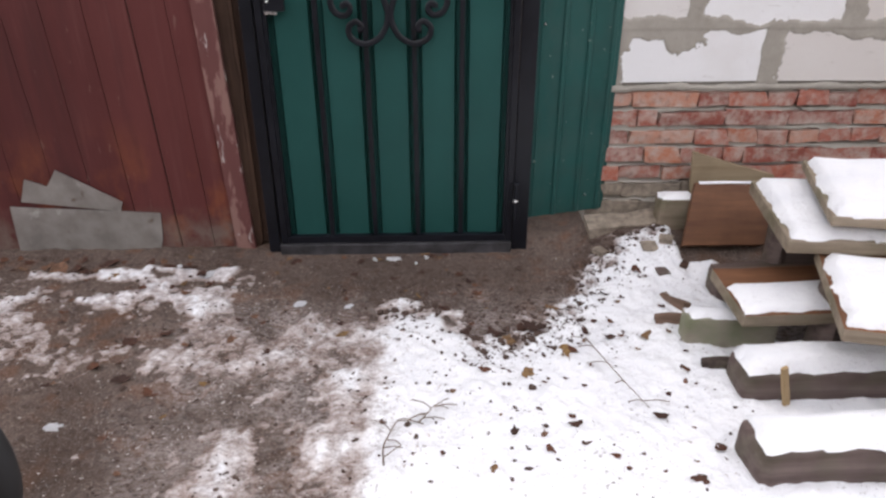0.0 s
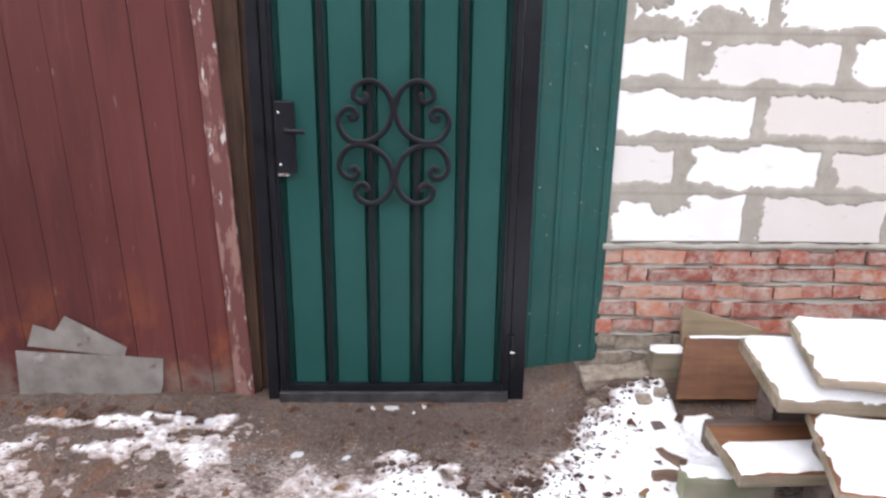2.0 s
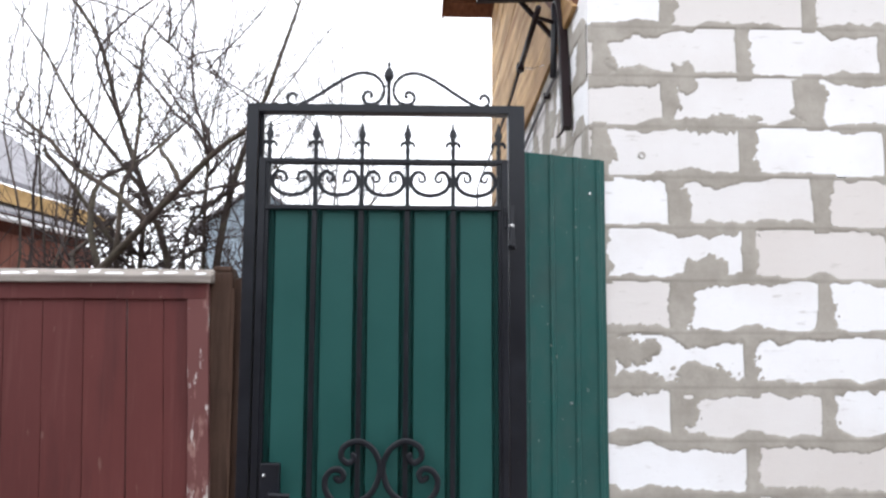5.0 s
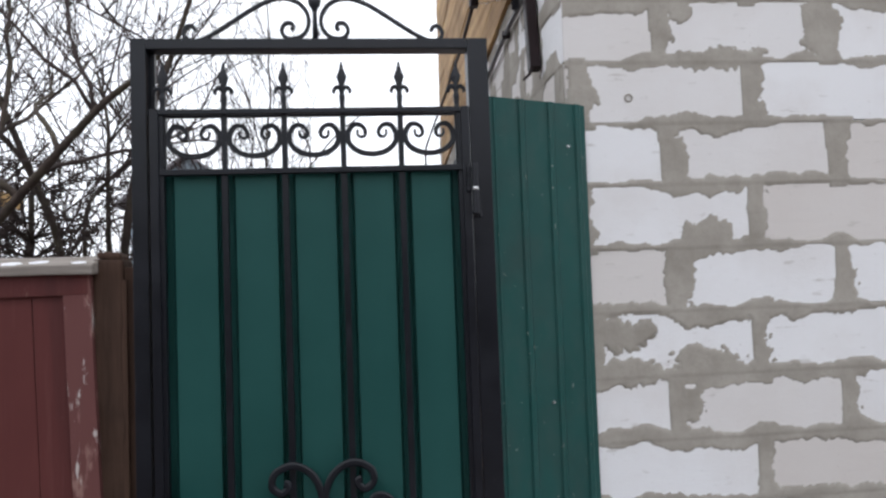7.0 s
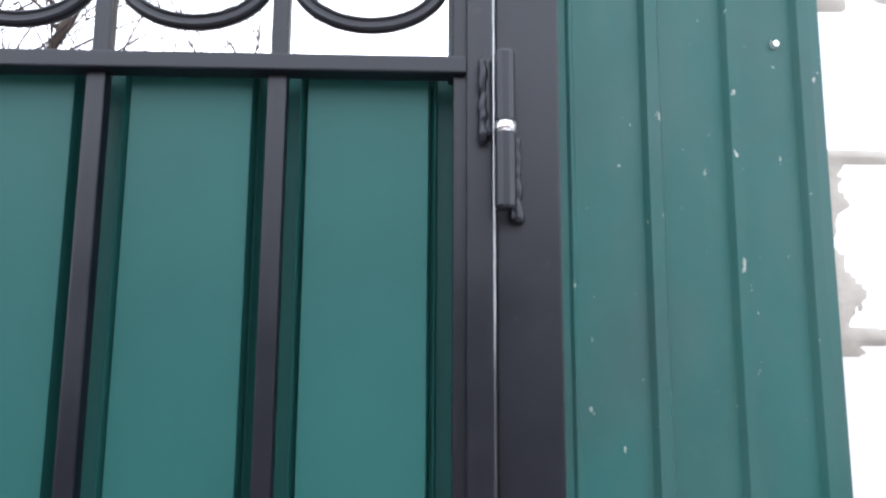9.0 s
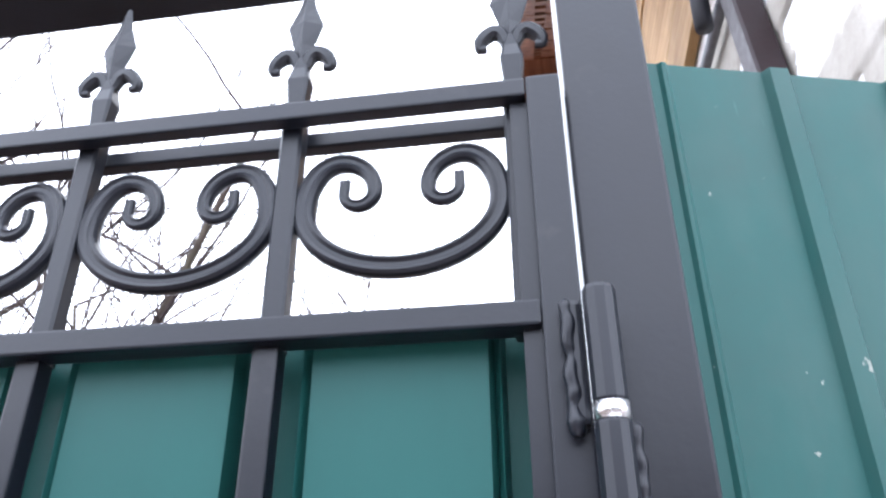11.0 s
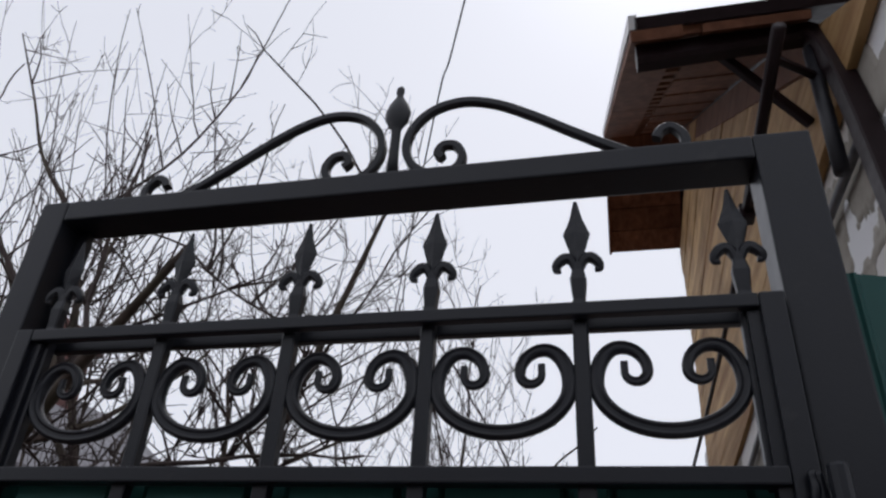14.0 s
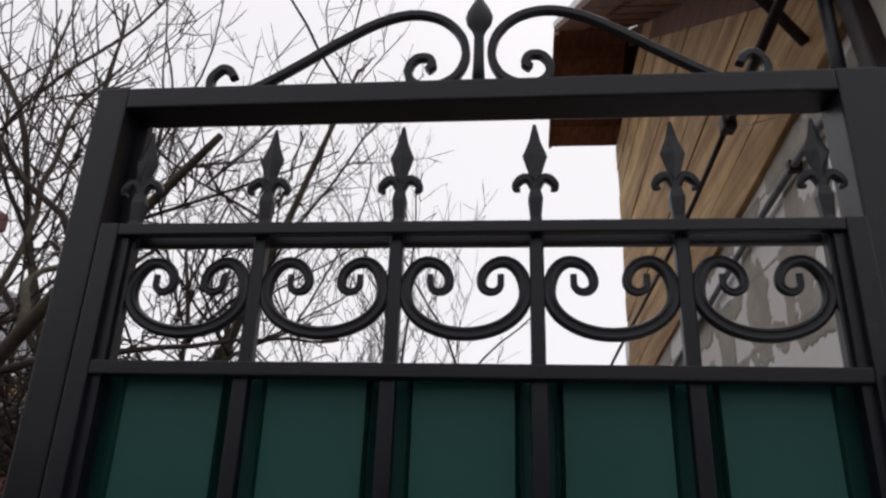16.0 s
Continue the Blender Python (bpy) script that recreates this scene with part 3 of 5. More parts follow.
plug = bmesh.new()
rings = [[plug.verts.new((1.074 - HOUSE_X + r * math.cos(2 * math.pi * i / 16), y, 2.470 + r * math.sin(2 * math.pi * i / 16))) for i in range(16)] for r, y in ((0.0155, 0.001), (0.0150, -0.005), (0.0105, -0.005), (0.0100, 0.001))]
for p, q in zip(rings, rings[1:]):
    for i in range(16):
        plug.faces.new((p[i], p[(i + 1) % 16], q[(i + 1) % 16], q[i]))
part("wall_plug", plug, MORTAR, wall_front, "grey round plug in the wall", True)
block_wall("wall_side", "side of the block wall under heavy mortar smears", (HOUSE_X - 0.001 - 0.0155 * 3.7, HOUSE_Y + 3.7, 0), -89.11, 3.695, 12, 0.2, 0.5, 91, 0.30, [(3.34, 2.74, 0.10, 0.12), (3.10, 2.66, 0.05, 0.20), (2.80, 2.80, 0.08, 0.20), (3.56, 2.93, 0.07, 0.11), (2.45, 2.70, 0.10, 0.18), (3.22, 2.98, 0.09, 0.07)])

# brick footing under the blocks
brick_base = thing("wall_base", "rough red brick footing under the block wall", "wall", (HOUSE_X - 0.02, HOUSE_Y - 0.012, 0), kind="structure")
part("bedding", box(0, 3.2, 0.022, 0.20, -0.1, BRICK_TOP + 0.022), MORTAR, brick_base)
ledge = bmesh.new()
ragged_band(ledge, 3.2, BRICK_TOP + 0.012, 0.012, 0.010, 5, 0.012, 0.004)
part("mortar_ledge", ledge, MORTAR, brick_base, "grey mortar bed on the bricks", True)
long_bricks = variant_block("brick", 0.243, 0.064, 0.10, BRICK, 0.016, 6)
half_bricks = variant_block("brick", 0.116, 0.064, 0.10, BRICK, 0.016, 6)
rubble = variant_block("stone", 0.243, 0.064, 0.10, STONE, 0.018, 4)
# the lengths of the first bricks of each course, from the corner on; the rest follows at random
COURSES = ((0.0, (0.13, 0.275, 0.127, 0.163, 0.118, 0.132, 0.131, 0.131)), (-0.03, (0.19, 0.085, 0.281, 0.271, 0.275, 0.28)), (0.0, (0.13, 0.281, 0.141, 0.132, 0.132, 0.126, 0.136, 0.131)), (0.0, (0.21, 0.154, 0.183, 0.085, 0.275, 0.281)), (0.0, (0.105, 0.19, 0.128, 0.255)))
rng = random.Random(11)
for row in range(8):
    z = BRICK_TOP - 0.068 - row * 0.0805
    x, lengths = COURSES[row] if row < 5 else (-0.05 * row, ())
    x += 0.02
    k = 0
    while x < 3.1:
        w = lengths[k] if k < len(lengths) else 0.128 if rng.random() < 0.3 else 0.255
        k += 1
        a = max(x, 0.004)
        if x + w - a > 0.03:
            long = w > 0.17
            shapes = rubble if row > 4 else long_bricks if long else half_bricks
            placed("brick" if row < 5 else "stone", rng.choice(shapes), brick_base, (a + rng.uniform(0.001, 0.006), rng.uniform(-0.009, 0.009), z + rng.uniform(-0.005, 0.003)), (0, rng.uniform(-1.0, 1.0), rng.uniform(-1.2, 1.2)), ((x + w - a - 0.006) / (0.243 if long or row > 4 else 0.116), 1, rng.uniform(0.90, 1.06)))
        x += w
joints = bmesh.new()
for row in range(8):
    ragged_band(joints, 3.1, BRICK_TOP - 0.077 - row * 0.0805, 0.004, 0.003, 40 + row * 3, 0.016, -0.004)
part("pointing", joints, MORTAR, brick_base, "grey pointing between the bricks", True)

FAR_WALL = 3.66
# timber gable over the side wall
EAVE_Y, EAVE_Z, RIDGE_Y, RIDGE_Z, FAR_Y, FAR_Z = 0.55, 3.35, 3.02, 5.05, 3.67, 4.58
CLAD_Z0, CLAD_Y0, CLAD_Y1 = 3.225, 0.12, FAR_WALL
lean_x = lambda y: 0.828 - 0.012 * y
gable = thing("gable_cladding", "raw pine boards cladding the gable end", "cladding", (0, 0, 0), kind="structure")
rng = random.Random(4)
z = CLAD_Z0
while z < RIDGE_Z - 0.12:
    h = rng.uniform(0.15, 0.20)
    y0 = max(CLAD_Y0, EAVE_Y + (z + h - EAVE_Z) / (RIDGE_Z - EAVE_Z) * (RIDGE_Y - EAVE_Y) - 0.25)
    if y0 < CLAD_Y1 - 0.05:
        y1 = min(CLAD_Y1 + rng.uniform(-0.03, 0.01), (7.20 - z - h) / 0.6)
        if y1 < y0 + 0.1:
            break
        bm = box(rng.uniform(-0.004, 0.004), 0.022, y0, y1, z + 0.002, z + h - 0.003, 0.003, 0.004, 6)
        for v in bm.verts:
            if v.co.y < y0 + 0.03:
                v.co.y = max(CLAD_Y0, EAVE_Y + (v.co.z - EAVE_Z - 0.12 * EAVE_Y - 0.01) / (0.12 + (RIDGE_Z - EAVE_Z) / (RIDGE_Y - EAVE_Y)))
            v.co.x += lean_x(v.co.y)
            v.co.z -= 0.12 * v.co.y
        part("board", bm, CLAD_WOOD, gable)
    z += h
bm = box(0.024, 3.0, CLAD_Y0, CLAD_Y1, CLAD_Z0 + 0.02, 3.36)
for v in bm.verts:
    v.co.x += lean_x(v.co.y)
    v.co.z -= 0.12 * v.co.y
part("backing", bm, SOFFIT_WOOD, gable)

roof = thing("roof", "overhanging house roof with brown soffit and white edge", "roof", kind="structure")


def slope_slab(x0, x1, a, b, thick, material, name, label="", lift=0.0):
    d = Vector((0, b[0] - a[0], b[1] - a[1])).normalized()
    up = Vector((0, -d.z, d.y))
    bm = bmesh.new()
    vs = []
    for x in (x0, x1):
        for p in (a, b):
            for k in (lift, lift + thick):
                # the verge runs a little askew of the wall
                skew = 0.027 * (RIDGE_Y - p[0]) if x < 0.5 else 0.0
                vs.append(bm.verts.new(Vector((x + skew, p[0], p[1])) + up * k))
    for q in ((0, 1, 3, 2), (4, 6, 7, 5), (0, 4, 5, 1), (2, 3, 7, 6), (0, 2, 6, 4), (1, 5, 7, 3)):
        bm.faces.new([vs[i] for i in q])
    return part(name, bm, material, roof, label)


slope_slab(0.345, 4.0, (EAVE_Y, EAVE_Z), (RIDGE_Y, RIDGE_Z), 0.03, BROWN_STEEL, "roof_slope", lift=0.045)
slope_slab(0.345, 4.0, (RIDGE_Y, RIDGE_Z), (FAR_Y, FAR_Z), 0.03, BROWN_STEEL, "roof_slope", lift=0.045)
for k in range(16):
    f0, f1 = k / 16, (k + 0.93) / 16
    pt = lambda f: (EAVE_Y + f * (RIDGE_Y - EAVE_Y), EAVE_Z + f * (RIDGE_Z - EAVE_Z))
    slope_slab(0.565, 0.80, pt(f0), pt(f1), 0.02, SOFFIT_WOOD, "soffit_board", lift=0.02 + 0.004 * (k % 2))
for f0, f1 in ((0.0, 0.485), (0.49, 0.995)):
    slope_slab(0.334, 0.52, pt(f0), pt(f1), 0.026, SOFFIT_WOOD, "verge_board", "long red-brown board under the verge", lift=0.018)
for k in range(22):
    # short blocks between the two lanes of the soffit
    slope_slab(0.522, 0.563, pt((k + 0.1) / 22), pt((k + 0.62) / 22), 0.02, SOFFIT_WOOD, "spacer", lift=0.024)
part("ridge_board", box(0.362, 0.80, RIDGE_Y - 0.075, RIDGE_Y + 0.075, RIDGE_Z - 0.03, RIDGE_Z + 0.04, 0.004), SOFFIT_WOOD, roof)
slope_slab(0.800, 0.83, (EAVE_Y + 0.1, EAVE_Z - 0.04), (RIDGE_Y, RIDGE_Z - 0.10), 0.1, SOFFIT_WOOD, "rafter", "red-brown rafter")
slope_slab(0.330, 0.350, (EAVE_Y, EAVE_Z), (RIDGE_Y, RIDGE_Z), 0.034, WHITE_TRIM, "fascia", "white metal edge trim", lift=0.047)
for k in range(5):
    g0, g1 = k / 5, (k + 0.96) / 5
    mid = lambda g: (RIDGE_Y + g * (FAR_Y - RIDGE_Y), RIDGE_Z + g * (FAR_Z - RIDGE_Z))
    slope_slab(0.355, 0.80, mid(g0), mid(g1), 0.02, SOFFIT_WOOD, "soffit_board", lift=0.02 + 0.003 * (k % 2))
slope_slab(0.338, 0.355, (RIDGE_Y, RIDGE_Z), (FAR_Y, FAR_Z), 0.07, SOFFIT_WOOD, "fascia", "red-brown edge board")

# gutter along the eave and the pipe that drops from it
gutter = thing("rain_gutter", "dark brown metal rain gutter with a bent downpipe", "gutter", (0, 0, 0))
bm = sweep([(0.412, 0.60, 3.365), (0.60, 0.60, 3.373), (0.80, 0.60, 3.382)], flat_profile(0.050, 0.060, 0.010), Vector((0, 0, 1)))
part("channel", bm, BROWN_STEEL, gutter)
bend = smooth_line([(0.70, 0.60, 3.385), (0.775, 0.60, 3.385), (0.815, 0.59, 3.35), (0.822, 0.55, 3.24), (0.820, 0.50, 3.05), (0.816, 0.43, 2.66)], 6)
part("downpipe", sweep(bend, flat_profile(0.044, 0.050, 0.004)), BROWN_STEEL, gutter)
part("brace", sweep([(0.500, 0.60, 3.50), (0.604, 0.64, 3.40), (0.812, 0.75, 3.23)], flat_profile(0.022, 0.022, 0.002)), BROWN_STEEL, gutter)
part("hook", sweep([(0.806, 0.42, 2.672), (0.790, 0.40, 2.635), (0.762, 0.38, 2.605)], round_profile(0.006, 6)), BROWN_STEEL, gutter)
overflow = thing("black_pipe", "short black plastic pipe beside the downpipe", "pipe")
part("tube", sweep([(0.800, 0.60, 3.33), (0.780, 0.556, 2.945)], round_profile(0.016, 10), Vector((1, 0, 0))), DARK_PIPE, overflow, smooth=True)
conduit = thing("cable_conduit", "brown cable conduit with a clamp beside the gable", "conduit")
part("tube", sweep([(0.690, 0.42, 3.232), (0.688, 1.03, 3.165)], round_profile(0.015, 8), Vector((1, 0, 0))), BROWN_STEEL, conduit, smooth=True)
run = smooth_line([(0.688, 1.03, 3.165), (0.690, 1.60, 3.118), (0.688, 2.40, 3.085), (0.678, 3.40, 3.050), (0.672, 3.86, 3.010), (0.672, 3.90, 2.93), (0.672, 3.90, 2.20)], 4)
part("tube", sweep(run, round_profile(0.009, 8), Vector((1, 0, 0))), BROWN_STEEL, conduit, smooth=True)
part("clamp", box(0.668, 0.708, 1.01, 1.06, 3.142, 3.188, 0.006), BROWN_STEEL, conduit)
part("tie_wire", sweep([(0.70, 1.04, 3.165), (0.75, 1.03, 3.160), (0.816, 1.01, 3.172)], round_profile(0.002, 5)), STEEL, conduit)
part("bracket", sweep([(0.69, 0.50, 3.22), (0.76, 0.56, 3.23), (0.812, 0.60, 3.23)], flat_profile(0.016, 0.016)), BROWN_STEEL, conduit)
wall_cable = thing("wall_conduit", "thin grey conduit clipped along the block wall", "conduit")
part("tube", sweep(smooth_line([(0.822, 0.52, 3.01), (0.815, 0.90, 2.985), (0.808, 1.50, 2.915), (0.80, 2.30, 2.80), (0.792, 3.30, 2.66)], 4), round_profile(0.011, 8), Vector((1, 0, 0))), plain("grey_conduit", (0.13, 0.13, 0.14), 0.5), wall_cable, smooth=True)
for y, z in ((0.95, 2.979), (1.9, 2.857), (2.9, 2.716)):
    part("clip", box(0.800, 0.838, y - 0.012, y + 0.012, z - 0.016, z + 0.016, 0.003), BROWN_STEEL, wall_cable)


# ---------------------------------------------------------------- corrugated filler panel
def profiled_sheet(xs_ys, z0, z1, thick=0.0012, rows=14, wobble=0.0, top_drop=0.0, bottom_rise=0.0, taper=0.0):
    """A sheet of metal bent along uprights: pairs of x, y carried from z0 to z1, with a back face."""
    bm = bmesh.new()
    x0, x1 = xs_ys[0][0], xs_ys[-1][0]
    faces = []
    for back in (0, thick):
        grid = []
        for r in range(rows + 1):
            line = []
            for x, y in xs_ys:
                f = (x - x0) / (x1 - x0)
                lo, hi = z0 + bottom_rise * f, z1 - top_drop * f
                z = lo + (hi - lo) * r / rows
                w = wobble * noise.noise(Vector((x * 5, z * 2.2, 3)))
                line.append(bm.verts.new((x0 + (x - x0) * (1 - taper * (1 - r / rows)), y + back + w, z)))
            grid.append(line)
        for a, b in zip(grid, grid[1:]):
            for j in range(len(a) - 1):
                bm.faces.new((a[j], a[j + 1], b[j + 1], b[j]))
        faces.append(grid)
    f, b = faces
    for r in range(rows):
        for c in (0, -1):
            bm.faces.new((f[r][c], f[r + 1][c], b[r + 1][c], b[r][c]))
    for r in (0, -1):
        for j in range(len(f[0]) - 1):
            bm.faces.new((f[r][j], f[r][j + 1], b[r][j + 1], b[r][j]))
    return bm


panel = thing("corrugated_panel", "chipped green corrugated metal panel between gate and wall", "metal panel", (0.552, 0.048, 0.0), (0, 0, 14.0))
ribs = [0.030, 0.128, 0.236, 0.338]
line = [(0.006, 0.0)]
for r in ribs[:1]:
    line += [(r - 0.004, 0.0), (r - 0.001, -0.003), (r + 0.002, -0.003), (r + 0.006, 0.0)]
for r in ribs[1:]:
    line += [(r - 0.011, 0.0), (r - 0.007, -0.0075), (r + 0.009, -0.0075), (r + 0.015, 0.0)]
line += [(0.372, 0.002)]
part("sheet", profiled_sheet(line, 0.092, 2.457, wobble=0.003, top_drop=0.014, bottom_rise=0.006, taper=0.02), GREEN_CHIPPED, panel)
for sx, sz in ((0.272, 0.172), (0.285, 1.05), (0.205, 1.45), (0.30, 2.30), (0.04, 0.9)):
    bm = bmesh.new()
    bmesh.ops.create_cone(bm, cap_ends=True, segments=8, radius1=0.006, radius2=0.004, depth=0.005, matrix=pose(sx, -0.0035, sz, 90))
    part("screw", bm, STEEL, panel, "bare steel screw head")

# ---------------------------------------------------------------- gate frame
GATE_L, GATE_R, GATE_TOP = -0.546, 0.562, 2.637
gate_frame = thing("gateway", "black welded steel gateway with a scrolled crown", "gateway")
part("post", box(GATE_L, GATE_L + 0.047, 0.014, 0.076, -0.05, GATE_TOP, 0.003), BLACK, gate_frame)
part("post", box(GATE_R - 0.066, GATE_R, 0.014, 0.076, -0.05, GATE_TOP, 0.003), BLACK, gate_frame)
part("lintel", box(GATE_L + 0.047, GATE_R - 0.066, 0.0145, 0.0755, GATE_TOP - 0.0340, GATE_TOP - 0.0005, 0.003), BLACK, gate_frame)
part("threshold", box(GATE_L + 0.052, GATE_R - 0.070, -0.014, 0.074, -0.05, 0.005, 0.004, 0.002, 10), plain("worn_threshold_paint", (0.045, 0.044, 0.048), 0.45, vary=0.7, grain=14), gate_frame, "worn black steel threshold")
part("stop_bar", box(GATE_L + 0.047, GATE_L + 0.062, 0.056, 0.072, 0.008, GATE_TOP - 0.034, 0.001), BLACK, gate_frame)


def crown_half(side):
    """One arm of the crown: an arch that springs from the lintel and curls at both ends."""
    c = 0.018
    pts = [(-0.352, 2.645), (-0.358, 2.655), (-0.372, 2.660), (-0.386, 2.648), (-0.388, 2.634), (-0.378, 2.622), (-0.350, 2.617), (-0.305, 2.634),
           (-0.245, 2.667), (-0.190, 2.699), (-0.135, 2.726), (-0.085, 2.737), (-0.040, 2.728), (-0.010, 2.702), (-0.001, 2.670), (-0.012, 2.642),
           (-0.035, 2.627), (-0.062, 2.624), (-0.081, 2.633), (-0.086, 2.650), (-0.075, 2.666), (-0.057, 2.667), (-0.050, 2.655), (-0.058, 2.648)]
    line = smooth_line([((c + side * (c - x) if side > 0 else x) - 0.003, 0.045, 2.637 + 1.155 * (z - 2.617)) for x, z in pts], 5)
    return sweep(line, flat_profile(0.0125, 0.014))


part("crown_arm", crown_half(-1), BLACK, gate_frame)
part("crown_arm", crown_half(1), BLACK, gate_frame)


def turned(rings, sides=10, squash=0.6):
    """A turned or forged shape from pairs of height and half width."""
    bm = bmesh.new()
    loops = []
    for z, w in rings:
        loops.append([bm.verts.new((w * math.cos(2 * math.pi * i / sides), squash * w * math.sin(2 * math.pi * i / sides), z)) for i in range(sides)])
    for a, b in zip(loops, loops[1:]):
        for i in range(sides):
            bm.faces.new((a[i], a[(i + 1) % sides], b[(i + 1) % sides], b[i]))
    bm.faces.new(loops[0][::-1])
    bm.faces.new(loops[-1])
    return bm


bud = part("crown_bud", turned([(2.625, 0.010), (2.66, 0.008), (2.695, 0.0075), (2.702, 0.010), (2.712, 0.018), (2.724, 0.021), (2.736, 0.017), (2.748, 0.009), (2.754, 0.005), (2.760, 0.007), (2.767, 0.0065), (2.771, 0.002)]), BLACK, gate_frame, "cast bud finial", True)
bud.location, bud.scale = (0.015, 0.045, 2.637 - 1.21 * 2.617), (1, 1, 1.21)

# ---------------------------------------------------------------- gate leaf
gate = thing("gate", "closed green sheet metal gate with black wrought iron bars", "gate")
BARS = [-0.4530, -0.2700, -0.0870, 0.0940, 0.2750, 0.4570]
RAIL_TOP, RAIL_MID, LEAF_LOW = 2.4035, 2.2190, 0.008
part("stile", box(-0.4880, -0.4620, 0.0, 0.032, LEAF_LOW, RAIL_TOP + 0.009, 0.002), BLACK, gate)
part("stile", box(0.4665, 0.4925, 0.0, 0.032, LEAF_LOW, RAIL_TOP + 0.009, 0.002), BLACK, gate)
part("stile_lip", box(-0.4625, -0.4490, 0.009, 0.031, LEAF_LOW + 0.03, RAIL_TOP - 0.009, 0.0005), BLACK, gate)
part("stile_lip", box(0.4535, 0.4670, 0.009, 0.031, LEAF_LOW + 0.03, RAIL_TOP - 0.009, 0.0005), BLACK, gate)
part("rail", box(-0.4615, 0.4660, 0.0006, 0.0155, RAIL_TOP - 0.008, RAIL_TOP + 0.0085, 0.002), BLACK, gate)
part("rail", box(-0.4615, 0.4660, 0.0405, 0.055, RAIL_TOP - 0.009, RAIL_TOP + 0.006, 0.002), BLACK, gate)
part("rail", box(-0.4615, 0.4660, 0.0006, 0.026, RAIL_MID - 0.010, RAIL_MID + 0.008, 0.002), BLACK, gate)
part("rail", box(-0.4615, 0.4660, 0.0006, 0.030, LEAF_LOW, LEAF_LOW + 0.030, 0.002), BLACK, gate)
part("rail", box(-0.4615, 0.4660, 0.059, 0.073, 1.05, 1.075, 0.002), BLACK, gate)


def finial_rings():
    z = RAIL_TOP
    return [(z - 0.195, 0.0090, 0.0085), (z + 0.012, 0.0090, 0.0085), (z + 0.018, 0.0072, 0.007), (z + 0.042, 0.0098, 0.009), (z + 0.054, 0.0070, 0.006), (z + 0.066, 0.0065, 0.006),
            (z + 0.079, 0.0085, 0.006), (z + 0.101, 0.0150, 0.0075), (z + 0.109, 0.0118, 0.0065), (z + 0.122, 0.0070, 0.005), (z + 0.135, 0.0042, 0.0036), (z + 0.145, 0.0020, 0.0018)]


for bx in BARS:
    bm = bmesh.new()
    loops = []
    for z, wx, wy in finial_rings():
        if z > RAIL_TOP + 0.075:
            wx *= 1.12
        z = RAIL_TOP + (z - RAIL_TOP) * (1.11 if z > RAIL_TOP else 1.0)
        cut = 0.75 if z < RAIL_TOP + 0.064 else 0.0
        pts = [(wx, wy * cut), (wx * cut, wy), (-wx * cut, wy), (-wx, wy * cut), (-wx, -wy * cut), (-wx * cut, -wy), (wx * cut, -wy), (wx, -wy * cut)]
        if not cut:
            pts = [(wx, 0.0003), (0.0003, wy), (-0.0003, wy), (-wx, 0.0003), (-wx, -0.0003), (-0.0003, -wy), (0.0003, -wy), (wx, -0.0003)]
        loops.append([bm.verts.new((x, y, z)) for x, y in pts])
    for a, b in zip(loops, loops[1:]):
        for i in range(8):
            bm.faces.new((a[i], a[(i + 1) % 8], b[(i + 1) % 8], b[i]))
    bm.faces.new(loops[0][::-1])
    bm.faces.new(loops[-1])
    spear = part("spear_bar", bm, BLACK, gate)
    spear.location = (bx, 0.0245, 0)
    for s in (-1, 1):
        z = RAIL_TOP
        pts = smooth_line([(s * 0.003, 0, z + 0.064), (s * 0.007, 0, z + 0.075), (s * 0.014, 0, z + 0.079), (s * 0.021, 0, z + 0.075), (s * 0.026, 0, z + 0.068), (s * 0.0255, 0, z + 0.062), (s * 0.020, 0, z + 0.062)], 4)
        n = len(pts)
        curl = part("petal", sweep(pts, flat_profile(0.0115, 0.012, 0.003), scale=[0.55 + 0.55 * math.sin(math.pi * min(1, 0.15 + i / n)) for i in range(n)]), BLACK, spear)

ROD = [(0.0042, -0.0062), (0.0066, -0.0048), (0.0078, -0.002), (0.0078, 0.002), (0.0066, 0.0048), (0.0042, 0.0062), (0.0015, 0.0048), (-0.0015, 0.0048),
       (-0.0042, 0.0062), (-0.0066, 0.0048), (-0.0078, 0.002), (-0.0078, -0.002), (-0.0066, -0.0048), (-0.0042, -0.0062), (-0.0015, -0.0048), (0.0015, -0.0048)]
for a, b in zip(BARS, BARS[1:]):
    half = (b - a) / 2 - 0.0145
    line = c_scroll(half, 0.053, 0.0278, 0.0125, 0.011, 0.042, 0.028)
    n = len(line)
    bm = sweep([((a + b) / 2 + x, 0.0245, z + 2.3215) for x, z in line], ROD, scale=[0.54 + 0.56 * min(1, min(i, n - 1 - i) / 24) for i in range(n)])
    for s in (-1, 1):
        box((a + b) / 2 + s * (half + 0.007) - 0.003, (a + b) / 2 + s * (half + 0.007) + 0.003, 0.021, 0.028, 2.314, 2.327, 0.001, bm=bm)
    part("scroll", bm, BLACK, gate)

